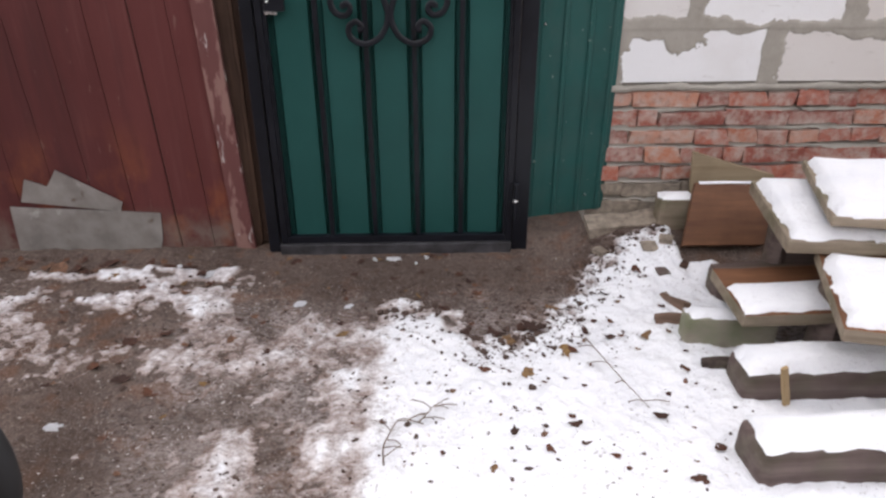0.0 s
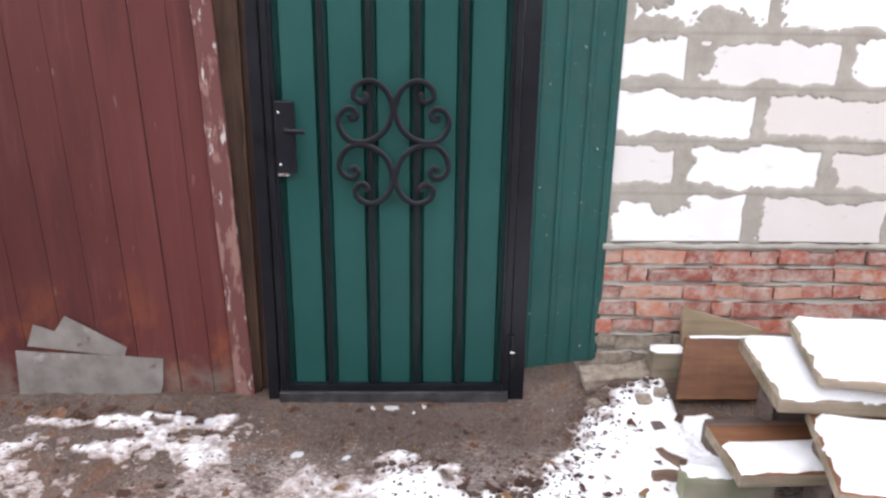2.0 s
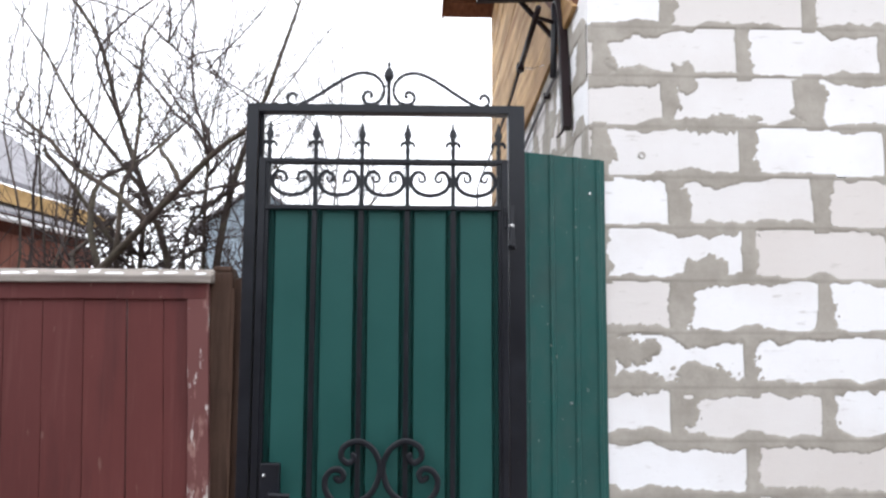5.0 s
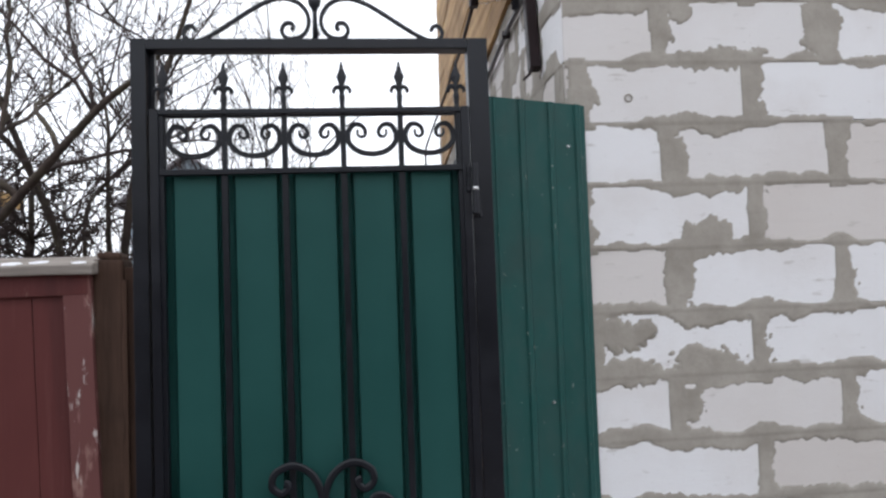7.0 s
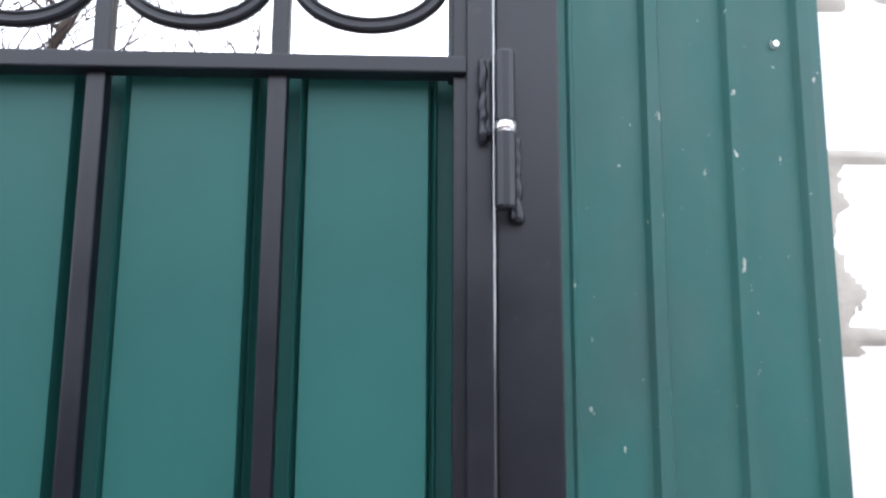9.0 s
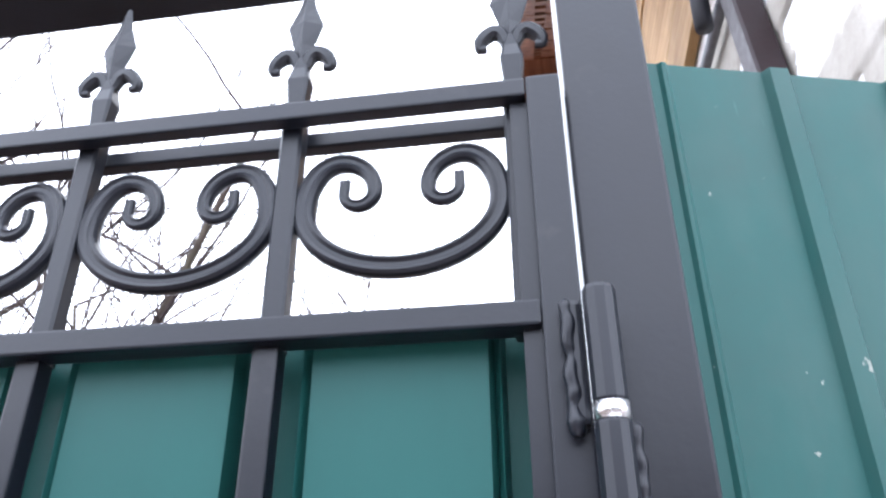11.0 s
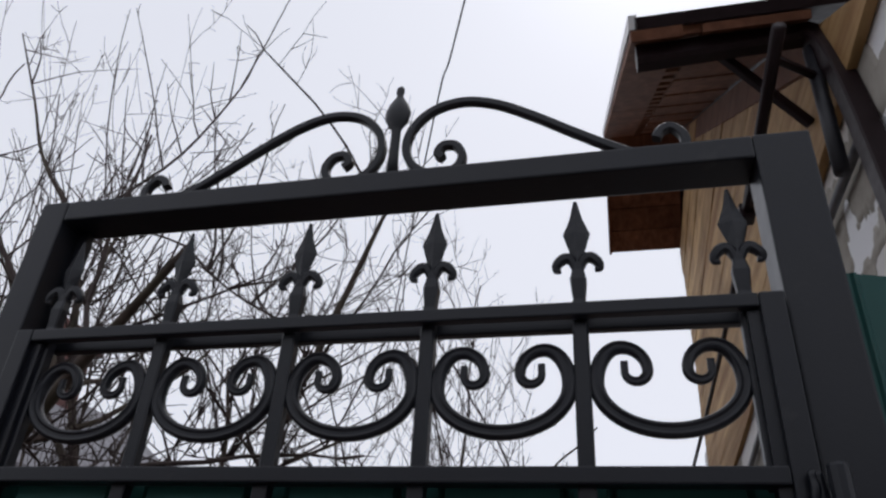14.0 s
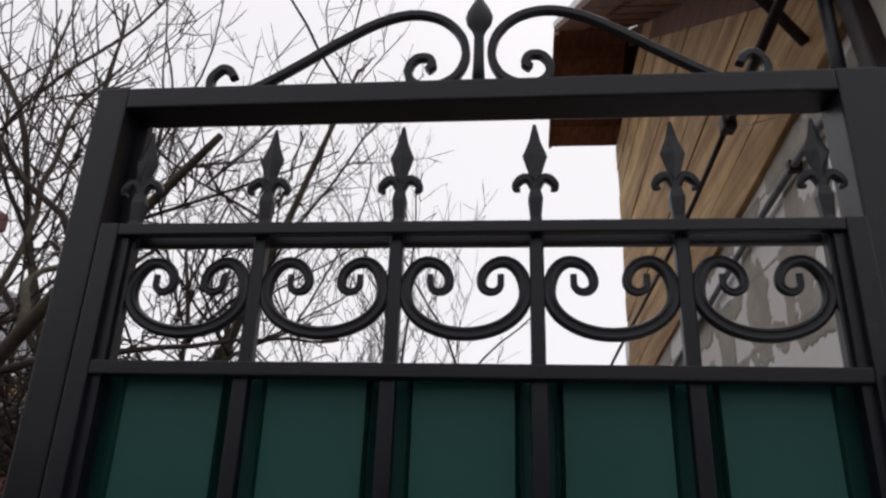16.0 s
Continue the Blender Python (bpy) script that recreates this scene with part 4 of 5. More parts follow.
line = [(-0.478, 0.055), (BARS[0] + 0.0185, 0.055), (BARS[0] + 0.021, 0.033), (BARS[0] + 0.0262, 0.046), (BARS[0] + 0.029, 0.030)]
for bx in BARS[1:-1]:
    line += [(bx - 0.029, 0.030), (bx - 0.0262, 0.046), (bx - 0.021, 0.033), (bx - 0.0185, 0.055), (bx + 0.0185, 0.055), (bx + 0.021, 0.033), (bx + 0.0262, 0.046), (bx + 0.029, 0.030)]
line += [(BARS[-1] - 0.029, 0.030), (BARS[-1] - 0.0262, 0.046), (BARS[-1] - 0.021, 0.033), (BARS[-1] - 0.0185, 0.055), (0.480, 0.055)]
part("infill_sheet", profiled_sheet(line, 0.024, RAIL_MID + 0.006, wobble=0.0015), GREEN, gate, "green enamelled profiled sheet")
for bx in BARS[1:-1]:
    part("bar", box(bx - 0.0095, bx + 0.0095, 0.012, 0.029, LEAF_LOW + 0.02, RAIL_MID - 0.009, 0.002), BLACK, gate)

ornament = part("ornament", bmesh.new(), BLACK, gate, "wrought iron four-scroll rosette")
# one quarter of the rosette, outwards and upwards from its middle
QUARTER = [(0.108, 0.164), (0.098, 0.160), (0.0995, 0.1475), (0.1165, 0.137), (0.1405, 0.154), (0.136, 0.185), (0.106, 0.204), (0.072, 0.206), (0.031, 0.182), (0.007, 0.137), (0.009, 0.093), (0.034, 0.043),
           (0.089, 0.009), (0.151, 0.0075), (0.189, 0.041), (0.1975, 0.082), (0.178, 0.112), (0.1475, 0.117), (0.132, 0.0995), (0.141, 0.082), (0.156, 0.086), (0.157, 0.096)]
for sx in (-1, 1):
    for sz in (-1, 1):
        line = smooth_line([(0.005 + sx * x * 1.075, -0.004 + 0.0004 * (sx + sz), 1.081 + sz * z * 1.15) for x, z in QUARTER], 5)
        part("scroll", sweep(line, flat_profile(0.0220, 0.016, 0.005)), BLACK, ornament)

lock = part("lock_plate", box(-0.450, -0.374, -0.016, 0.004, 0.962, 1.242, 0.006), BLACK, gate, "black lock case")
part("handle", sweep(smooth_line([(-0.405, -0.012, 1.134), (-0.404, -0.050, 1.134), (-0.392, -0.056, 1.133), (-0.360, -0.055, 1.131), (-0.330, -0.053, 1.129)], 4), flat_profile(0.019, 0.018, 0.005), Vector((0, 0, 1))), BLACK, lock, "black lever handle")
for sz in (1.198, 0.998):
    bm = bmesh.new()
    bmesh.ops.create_uvsphere(bm, u_segments=10, v_segments=6, radius=0.0062)
    screw = part("screw", bm, STEEL, lock, "bright dome screw", True)
    screw.location = (-0.434, -0.017, sz)
part("latch", box(-0.450, -0.405, -0.006, 0.006, 0.950, 0.961, 0.002), STEEL, lock, "scratched bare latch edge")

for zc in (2.146, 0.201):
    hinge = part("hinge", box(0.480, 0.4915, -0.012, 0.002, zc - 0.006, zc + 0.074, 0.004, 0.0), BLACK, gate, "welded barrel hinge")
    for z0, z1, r in ((zc + 0.004, zc + 0.078, 0.0104), (zc - 0.080, zc - 0.004, 0.0108)):
        part("barrel", sweep([(0.502, -0.018, z0), (0.502, -0.018, z0 + 0.003), (0.502, -0.018, z1 - 0.003), (0.502, -0.018, z1)], round_profile(r, 11), Vector((1, 0, 0)), [0.88, 1, 1, 0.88]), BLACK, hinge)
    part("ring", sweep([(0.502, -0.018, zc - 0.005), (0.502, -0.018, zc + 0.005)], round_profile(0.0106, 14), Vector((1, 0, 0))), STEEL, hinge, "bare steel washer", True)
    seam, bulk = [], []
    for k in range(30):
        seam.append((0.5160 + 0.0008 * math.sin(k * 0.7), 0.009, zc - 0.088 + k * 0.0030))
        bulk.append((0.55 if k in (0, 29) else 1.0) + 0.35 * noise.noise(Vector((k * 0.33, zc * 3, 1))) + 0.05 * math.sin(k * 1.3) + (0.35 if k < 7 else 0))
    weld = sweep(seam, [(0.0054 * a, 0.0052 * b) for a, b in round_profile(1.0, 8)], Vector((0, 1, 0)), bulk)
    part("weld", weld, BLACK, hinge, "lumpy weld seam", True)
    seam = [(0.4818 + 0.0007 * math.sin(k * 0.9), -0.009, zc - 0.012 + k * 0.0031) for k in range(29)]
    bulk = [(0.5 if k in (0, 28) else 0.95) + 0.45 * noise.noise(Vector((k * 0.41, zc * 5, 7))) + (0.4 if k < 4 else 0) for k in range(29)]
    part("weld", sweep(seam, [(0.0044 * a, 0.0050 * b) for a, b in round_profile(1.0, 8)], Vector((0, 1, 0)), bulk), BLACK, hinge, "lumpy weld seam", True)

# ---------------------------------------------------------------- wooden fence
fence = thing("wooden_fence", "oxblood painted board fence under a weathered cap plank", "fence", (0, 0.072, 0))
edges = [-2.57, -2.41, -2.25, -2.09, -1.93, -1.77, -1.61, -1.45, -1.30, -1.142, -0.976, -0.832, -0.737]


def leaned(bm):
    """The fence has sunk towards the gate at its foot."""
    for v in bm.verts:
        v.co.x -= 0.035 * (v.co.z - 1.0)
    return bm


rng = random.Random(8)
for a, b in zip(edges, edges[1:]):
    tilt = rng.uniform(-0.002, 0.002)
    part("board", leaned(box(a + (0.0032 if a == -0.976 else 0.0008), b - (0.0026 if b == -0.976 else 0.0008), 0.0 + tilt, 0.022 + tilt, -0.06 + rng.uniform(0, 0.02), 1.924, 0.003, 0.002, 12)), RED, fence)
part("corner_board", leaned(box(-0.735, -0.654, -0.016, 0.022, -0.05, 1.921, 0.003, 0.003, 16)), PEELED, fence, "board with peeling paint")
part("top_rail", box(-2.62, -0.692, -0.018, -0.004, 1.857, 1.922, 0.003, 0.002, 8), RED, fence)
cap = box(-2.62, -0.668, -0.045, 0.085, 1.920, 1.974, 0.006, 0.003, 24)
for v in cap.verts:
    if v.co.z > 1.947:
        v.co.z -= 0.034 * max(0.0, 0.085 - v.co.y) / 0.13 - 0.008
part("cap_plank", cap, GREY_WOOD, fence, "weathered grey cap plank")
for k in range(17):
    # ragged thin snow left on the sloping face of the cap
    x, half, y0 = -2.4 + k * 0.105 + rng.uniform(-0.03, 0.03), rng.uniform(0.016, 0.050), rng.uniform(-0.036, 0.0)
    deep = rng.uniform(0.02, 0.06)
    bm, top, low = bmesh.new(), [], []
    for i in range(14):
        a = 2 * math.pi * i / 14
        r = 1 + 0.45 * noise.noise(Vector((math.cos(a) * 1.7, math.sin(a) * 1.7, k * 3.1)))
        u, v = x + half * r * math.cos(a), min(0.082, max(-0.042, y0 + deep * (0.5 + 0.5 * r * math.sin(a))))
        z = 1.982 - 0.034 * (0.085 - v) / 0.13
        low.append(bm.verts.new((u, v, z - 0.004)))
        top.append(bm.verts.new((x + (u - x) * 0.86, v, z + 0.003)))
    bm.faces.new(top)
    for i in range(14):
        bm.faces.new((low[i], low[(i + 1) % 14], top[(i + 1) % 14], top[i]))
    part("frost", bm, CLEAN_SNOW, fence, "thin snow on the cap", True)
fence_post = thing("fence_post", "weathered brown wooden post beside the gate", "post", (-0.640, 0.10, 0))
part("shaft", box(-0.048, 0.048, -0.022, 0.06, -0.05, 1.965, 0.010, 0.006, 18), POST_WOOD, fence_post)
part("notched_top", box(-0.035, 0.040, -0.02, 0.05, 1.962, 1.985, 0.010, 0.010, 3), POST_WOOD, fence_post)
jamb = thing("wooden_jamb", "narrow dark weathered plank between post and gate", "plank", (-0.567, 0.105, 0))
part("plank", box(-0.030, 0.036, -0.012, 0.03, -0.03, 1.94, 0.004, 0.004, 14), POST_WOOD, jamb)
part("lath", box(-0.034, -0.018, -0.026, -0.013, -0.02, 1.90, 0.002, 0.002, 10), POST_WOOD, jamb)


def flat_plate(corners, y, thick, material, name, label, parent, wob=0.004):
    bm = bmesh.new()
    front = [bm.verts.new((x, y + random.uniform(-wob, 0), z)) for x, z in corners]
    back = [bm.verts.new((x, y + thick, z)) for x, z in corners]
    n = len(corners)
    bm.faces.new(front)
    bm.faces.new(back[::-1])
    for i in range(n):
        bm.faces.new((front[i], front[(i + 1) % n], back[(i + 1) % n], back[i]))
    return part(name, bm, material, parent, label)


flat_plate([(-1.626, 0.166), (-1.50, 0.158), (-1.28, 0.148), (-1.003, 0.128), (-1.015, 0.0), (-1.040, -0.06), (-1.640, -0.07)], -0.008, 0.003, SHEET, "patch", "grey galvanised sheet patch", fence)
flat_plate([(-1.530, 0.290), (-1.570, 0.190), (-1.165, 0.140), (-1.149, 0.184), (-1.395, 0.330), (-1.445, 0.258)], -0.014, 0.003, SHEET, "patch", "torn grey sheet patch", fence)


# ---------------------------------------------------------------- snowy timber pile
def timber(name, label, category, a, yaw, length, rise, width, thick, material, snow=0.0, roll=0.0, snow_side=(0.006, 0.006), group="timber in the pile", inset=0.010):
    """A plank whose upper face begins at a (the middle of its end) and runs off at a yaw, with snow lying on it."""
    a = Vector(a)
    d = Vector((length * math.cos(radians(yaw)), length * math.sin(radians(yaw)), rise))
    length = d.length
    pitch = -math.degrees(math.asin(d.z / length))
    ob = thing(name, label, category, a, (0, 0, 0), group)
    ob.matrix_basis = Matrix.Translation(a) @ pose(0, 0, 0, 0, 0, yaw) @ pose(0, 0, 0, 0, pitch, 0) @ pose(0, 0, 0, roll, 0, 0)
    worn = 0.30 if material is BEAM_WOOD else 0.14
    part("body", box(0, length, -width / 2, width / 2, -thick, 0, min(0.032, thick * worn), 0.010 if material is BEAM_WOOD else 0.0028, 26), material, ob, smooth=material is BEAM_WOOD)
    if material is RUST_WOOD:
        # the sawn sides stay grey
        me = ob.children[0].data
        me.materials.append(PLANK_WOOD)
        for face in me.polygons:
            face.material_index = 1 if face.normal.z < 0.6 else 0
    if snow:
        nx, ny = max(6, int(length / 0.02)), max(5, int(width / 0.02))
        bm = bmesh.new()
        grid = []
        seed = a.x * 13 + a.y * 7
        for i in range(nx + 1):
            row = []
            for j in range(ny + 1):
                u, v = inset + (length - 2 * inset) * i / nx, -width / 2 + snow_side[0] + (width - sum(snow_side)) * j / ny
                edge = min(i, nx - i, j, ny - j)
                ragged = 0.016 * noise.noise(Vector((u * 16, v * 16, seed))) + 0.010 * noise.noise(Vector((u * 50, v * 50, seed))) if edge == 0 else 0.0
                h = 1.8 * snow * (0.0 if edge == 0 else 0.72 if edge == 1 else 1.0) * (0.85 + 0.4 * noise.noise(Vector((u * 5, v * 5, seed))))
                row.append(bm.verts.new((u + ragged, v + ragged * 0.8, h + (0.001 if edge else -0.002))))
            grid.append(row)
        for p, q in zip(grid, grid[1:]):
            for j in range(ny):
                bm.faces.new((p[j], q[j], q[j + 1], p[j + 1]))
        part("snow", bm, CLEAN_SNOW, ob, "thick fresh snow on top", True)
    return ob


# lowest beams first
timber("squared_beam", "rotting squared beam lying on snow under thick snow", "beam", (0.985, -1.305, 0.095), 1.5, 1.15, 0.01, 0.155, 0.14, BEAM_WOOD, 0.016)
timber("squared_beam", "dark squared beam half buried under snow", "beam", (1.080, -0.975, 0.085), 0.5, 1.1, 0.01, 0.150, 0.12, BEAM_WOOD, 0.026)
timber("sawn_block", "mossy sawn timber end dusted with snow", "beam", (1.003, -0.700, 0.085), -4, 0.31, 0.0, 0.085, 0.13, MOSSY_END, 0.012)
timber("bearer", "dark bearer timber inside the pile", "beam", (1.20, -0.42, 0.10), 0, 1.05, 0.02, 0.12, 0.14, BEAM_WOOD)
timber("bearer", "dark bearer timber inside the pile", "beam", (1.40, -0.80, 0.255), 0, 0.85, 0.0, 0.12, 0.30, BEAM_WOOD)
timber("bearer", "dark bearer timber inside the pile", "beam", (1.42, -0.36, 0.335), 0, 0.80, 0.0, 0.10, 0.30, BEAM_WOOD)
timber("stained_plank", "red-brown stained plank partly under snow", "plank", (1.118, -0.737, 0.190), 2, 0.66, 0.0, 0.275, 0.045, RUST_WOOD, 0.010, 4, (0.012, 0.10))
timber("stained_plank", "wide red-brown plank under thick snow", "plank", (1.333, -0.914, 0.315), -16, 0.90, 0.03, 0.440, 0.045, RUST_WOOD, 0.018, 4, (0.012, 0.055))
timber("wide_plank", "wide old plank under a slab of snow", "plank", (1.305, -0.517, 0.388), -8, 0.95, 0.02, 0.470, 0.050, PLANK_WOOD, 0.018, 1.5, (0.006, 0.010))
timber("wide_plank", "old plank on top of the pile under snow", "plank", (1.437, -0.544, 0.478), -15, 0.85, 0.02, 0.480, 0.032, PLANK_WOOD, 0.020, 1, (0.005, 0.006))
timber("snowy_brick", "broken block dusted with snow by the wall", "block", (1.105, 0.015, 0.205), -2, 0.16, 0.0, 0.100, 0.17, PLANK_WOOD, 0.010)
stake = thing("wooden_stake", "short pale split wood stake stuck upright", "stake", (1.188, -1.085, 0.03), (4, -17, 10))
part("shaft", box(-0.010, 0.010, -0.006, 0.006, -0.03, 0.13, 0.002, 0.003, 4), PALE_WOOD, stake)
# bark and broken bits lying about the pile
for bx, by, turn, size, flat, mat, label in ((1.045, -0.49, -62, 0.062, 0.30, BARK_DRY, "curled strip of old bark on snow"), (1.000, -0.605, -8, 0.046, 0.55, BARK_DRY, "snow-dusted split wood chunk"), (1.075, -0.875, -10, 0.046, 0.50, BARK, "black rotten wood fragment by the beam"),
                                             (1.036, -0.175, 10, 0.032, 0.8, STONE, "grey stone lump in the snow"), (1.110, -0.145, 75, 0.030, 0.8, STONE, "grey stone lump in the snow"), (0.850, -0.130, 40, 0.030, 0.8, STONE, "grey stone lump in the snow"), (1.050, -0.315, 20, 0.026, 0.7, BEAM_WOOD, "dark wood chip in the snow"), (1.147, -0.280, 60, 0.022, 0.6, POST_WOOD, "dark wood chip in the snow"),
                                             (0.975, 0.045, 2, 0.150, 0.40, STONE, "rough grey rubble slab at the wall's foot")):
    bit = thing("stone" if mat is STONE else "wood_chunk", label, "stone" if mat is STONE else "debris", (bx, by, level(bx, by)), (rng.uniform(-8, 8), rng.uniform(-8, 8), turn))
    thick = min(size * 0.45, 0.026)
    part("body", box(-size, size, -size * flat, size * flat, -thick, thick * 0.8, thick * 0.2, min(size * 0.6, 0.020), 12), mat, bit)
# leaning boards against the brick
leaning = thing("leaning_panel", "red-brown board leaning with snow on its edge", "panel", (1.116, -0.185, 0.10), (0, 0, 0), "timber in the pile")
leaning.matrix_basis = pose(1.142, -0.190, 0.070) @ pose(0, 0, 0, -40, 0, 0)
slab = box(0.0, 0.335, -0.012, 0.012, 0.0, 0.262, 0.003, 0.004, 10)
for v in slab.verts:
    v.co.x += 0.30 * v.co.z + 0.015
part("board", slab, RUST_WOOD, leaning)
part("snow", box(0.11, 0.40, -0.014, 0.014, 0.258, 0.270, 0.004, 0.006, 8), CLEAN_SNOW, leaning, "strip of snow", True)
ply = thing("plywood_offcut", "weathered plywood offcut leaning on bricks", "offcut", settled(1.18, -0.02, 0.0), (0, 0, 0), "timber in the pile")
flat_plate([(1.275, 0.03), (1.62, 0.03), (1.615, 0.262), (1.42, 0.318), (1.250, 0.372)], 0.085, 0.014, PLY_WOOD, "board", "weathered plywood", None)
for ob in [o for o in scene.objects if o.name.startswith("board") and o.parent is None]:
    ob.parent = ply
    ob.matrix_parent_inverse = ply.matrix_basis.inverted()

# ---------------------------------------------------------------- wheel
wheel = thing("wheel", "black rubber tyre on a pale rim standing on soil", "wheel", settled(-1.050, -1.46, 0.300), (0, 0, -8))


def ring_of(radius, profile, n=48):
    bm = bmesh.new()
    loops = []
    for i in range(n):
        a = 2 * math.pi * i / n
        loops.append([bm.verts.new(((radius + p) * math.cos(a), q, (radius + p) * math.sin(a))) for p, q in profile])
    m = len(profile)
    for i in range(n):
        a, b = loops[i], loops[(i + 1) % n]
        for j in range(m):
            bm.faces.new((a[j], a[(j + 1) % m], b[(j + 1) % m], b[j]))
    return bm


part("tyre", ring_of(0.268, [(0.042 * math.cos(k * math.pi / 6), 0.046 * math.sin(k * math.pi / 6)) for k in range(12)]), RUBBER, wheel, "black rubber tyre", True)
part("rim", ring_of(0.217, [(0.016, -0.028), (0.016, 0.028), (0.0, 0.022), (-0.006, 0.0), (0.0, -0.022)]), RIM, wheel, "pale painted rim", True)
disc = bmesh.new()
bmesh.ops.create_cone(disc, cap_ends=True, segments=32, radius1=0.217, radius2=0.19, depth=0.012, matrix=pose(0, 0, 0, 90))
part("disc", disc, RIM, wheel, "pale painted disc")

# ---------------------------------------------------------------- litter on the ground
def leaf_mesh(k):
    rng = random.Random(100 + k)
    bm = bmesh.new()
    n = 16
    lobes = rng.choice((3, 5, 5))
    rim = []
    for i in range(n):
        a = 2 * math.pi * i / n
        r = 1 + 0.16 * math.cos(a * lobes) + rng.uniform(-0.24, 0.20)
        x, y = 0.70 * r * math.cos(a), r * math.sin(a) * (1.0 if math.sin(a) < 0.8 else 1.2)
        rim.append(bm.verts.new((x, y, 0.16 * abs(y) + 0.30 * noise.noise(Vector((x * 1.3, y * 1.3, k))) + 0.12)))
    mid = bm.verts.new((0, 0, 0.05))
    for i in range(n):
        bm.faces.new((rim[i], rim[(i + 1) % n], mid))
    me = mesh_of("fallen_leaf", bm, LEAF, True)
    return me


leaf_shapes = [leaf_mesh(k) for k in range(7)]
rng = random.Random(21)
# the leaves that lie apart, then the scatter
spots = [(0.372, -0.646, 0.040), (0.41, -0.69, 0.032), (0.507, -0.616, 0.042), (0.47, -0.60, 0.028), (0.584, -0.79, 0.036), (0.61, -0.77, 0.026), (0.263, -0.625, 0.024), (0.196, -0.477, 0.022), (0.451, -0.898, 0.026), (0.891, -0.696, 0.030), (0.789, -0.582, 0.020),
         (0.691, -0.557, 0.020), (0.317, -0.865, 0.020), (0.591, -0.47, 0.024), (-0.168, -0.629, 0.022), (-0.908, -0.64, 0.030), (-0.747, -0.926, 0.026), (-0.80, -0.60, 0.026), (-0.70, -0.68, 0.022), (-0.55, -0.66, 0.024), (-0.98, -0.78, 0.026), (-0.86, -0.86, 0.028), (-0.42, -0.72, 0.020),
         (0.56, -1.14, 0.020), (0.38, -1.16, 0.016), (0.47, -1.24, 0.015), (0.82, -1.11, 0.022), (0.94, -1.25, 0.020), (0.85, -1.36, 0.022), (0.76, -0.70, 0.022), (0.68, -0.66, 0.020), (0.80, -0.42, 0.022), (0.95, -0.30, 0.024), (0.90, -0.14, 0.026),
         (-1.381, -0.128, 0.044), (-1.303, -0.121, 0.036), (-1.20, -0.086, 0.034), (-1.44, -0.10, 0.030), (-0.84, -0.15, 0.030), (-0.93, -0.12, 0.026), (-1.02, -0.10, 0.026), (-0.78, -0.20, 0.024), (0.30, -0.27, 0.020)]
for i in range(44):
    spots.append((rng.uniform(0.15, 1.0), rng.uniform(-1.35, -0.22), rng.uniform(0.006, 0.015)))
for i in range(70):
    spots.append((rng.uniform(-1.9, -0.6) if i % 3 else rng.uniform(-0.5, 0.5), -0.03 - rng.random() ** 1.6 * 0.35, rng.uniform(0.008, 0.024)))
for i in range(30):
    spots.append((rng.uniform(-1.5, 0.2), rng.uniform(-1.3, -0.3), rng.uniform(0.007, 0.018)))
for i, (x, y, s) in enumerate(spots):
    ob = new("fallen_leaf", leaf_shapes[i % 7])
    ob.matrix_basis = pose(x, y, level(x, y) + 0.001, rng.uniform(-14, 14), rng.uniform(-14, 14), rng.uniform(0, 360)) @ Matrix.Diagonal((s, s, s, 1))
    tagged(ob, "curled dry brown leaf lying on snow" if x > 0 else "curled dry brown leaf lying on frozen soil", "leaf", "fallen leaves")


def clod_mesh(k):
    bm = bmesh.new()
    bmesh.ops.create_icosphere(bm, subdivisions=2, radius=1)
    for v in bm.verts:
        v.co *= 1 + 0.45 * noise.noise(v.co * 1.6 + Vector((k * 7, 0, 0)))
        v.co.z *= 0.55
    return mesh_of("soil_clod", bm, CLOD)


clods = [clod_mesh(k) for k in range(5)]
for i in range(290):
    x = rng.uniform(-0.05, 1.1) if i % 4 else rng.uniform(-1.9, 0.5)
    y = float(snow_edge(x)) + rng.gauss(-0.07, 0.12) if i % 4 else rng.uniform(-1.3, -0.1)
    x, y, _ = settled(x, min(y, -0.06))
    s = rng.uniform(0.004, 0.009) if i % 5 else rng.uniform(0.009, 0.017)
    ob = new("soil_clod", clods[i % 5])
    ob.matrix_basis = pose(x, y, level(x, y) + s * 0.2, 0, 0, rng.uniform(0, 360)) @ Matrix.Diagonal((s, s * rng.uniform(0.6, 1), s, 1))
    tagged(ob, "small dark lump of soil on trodden ground", "soil clod", "soil clods")


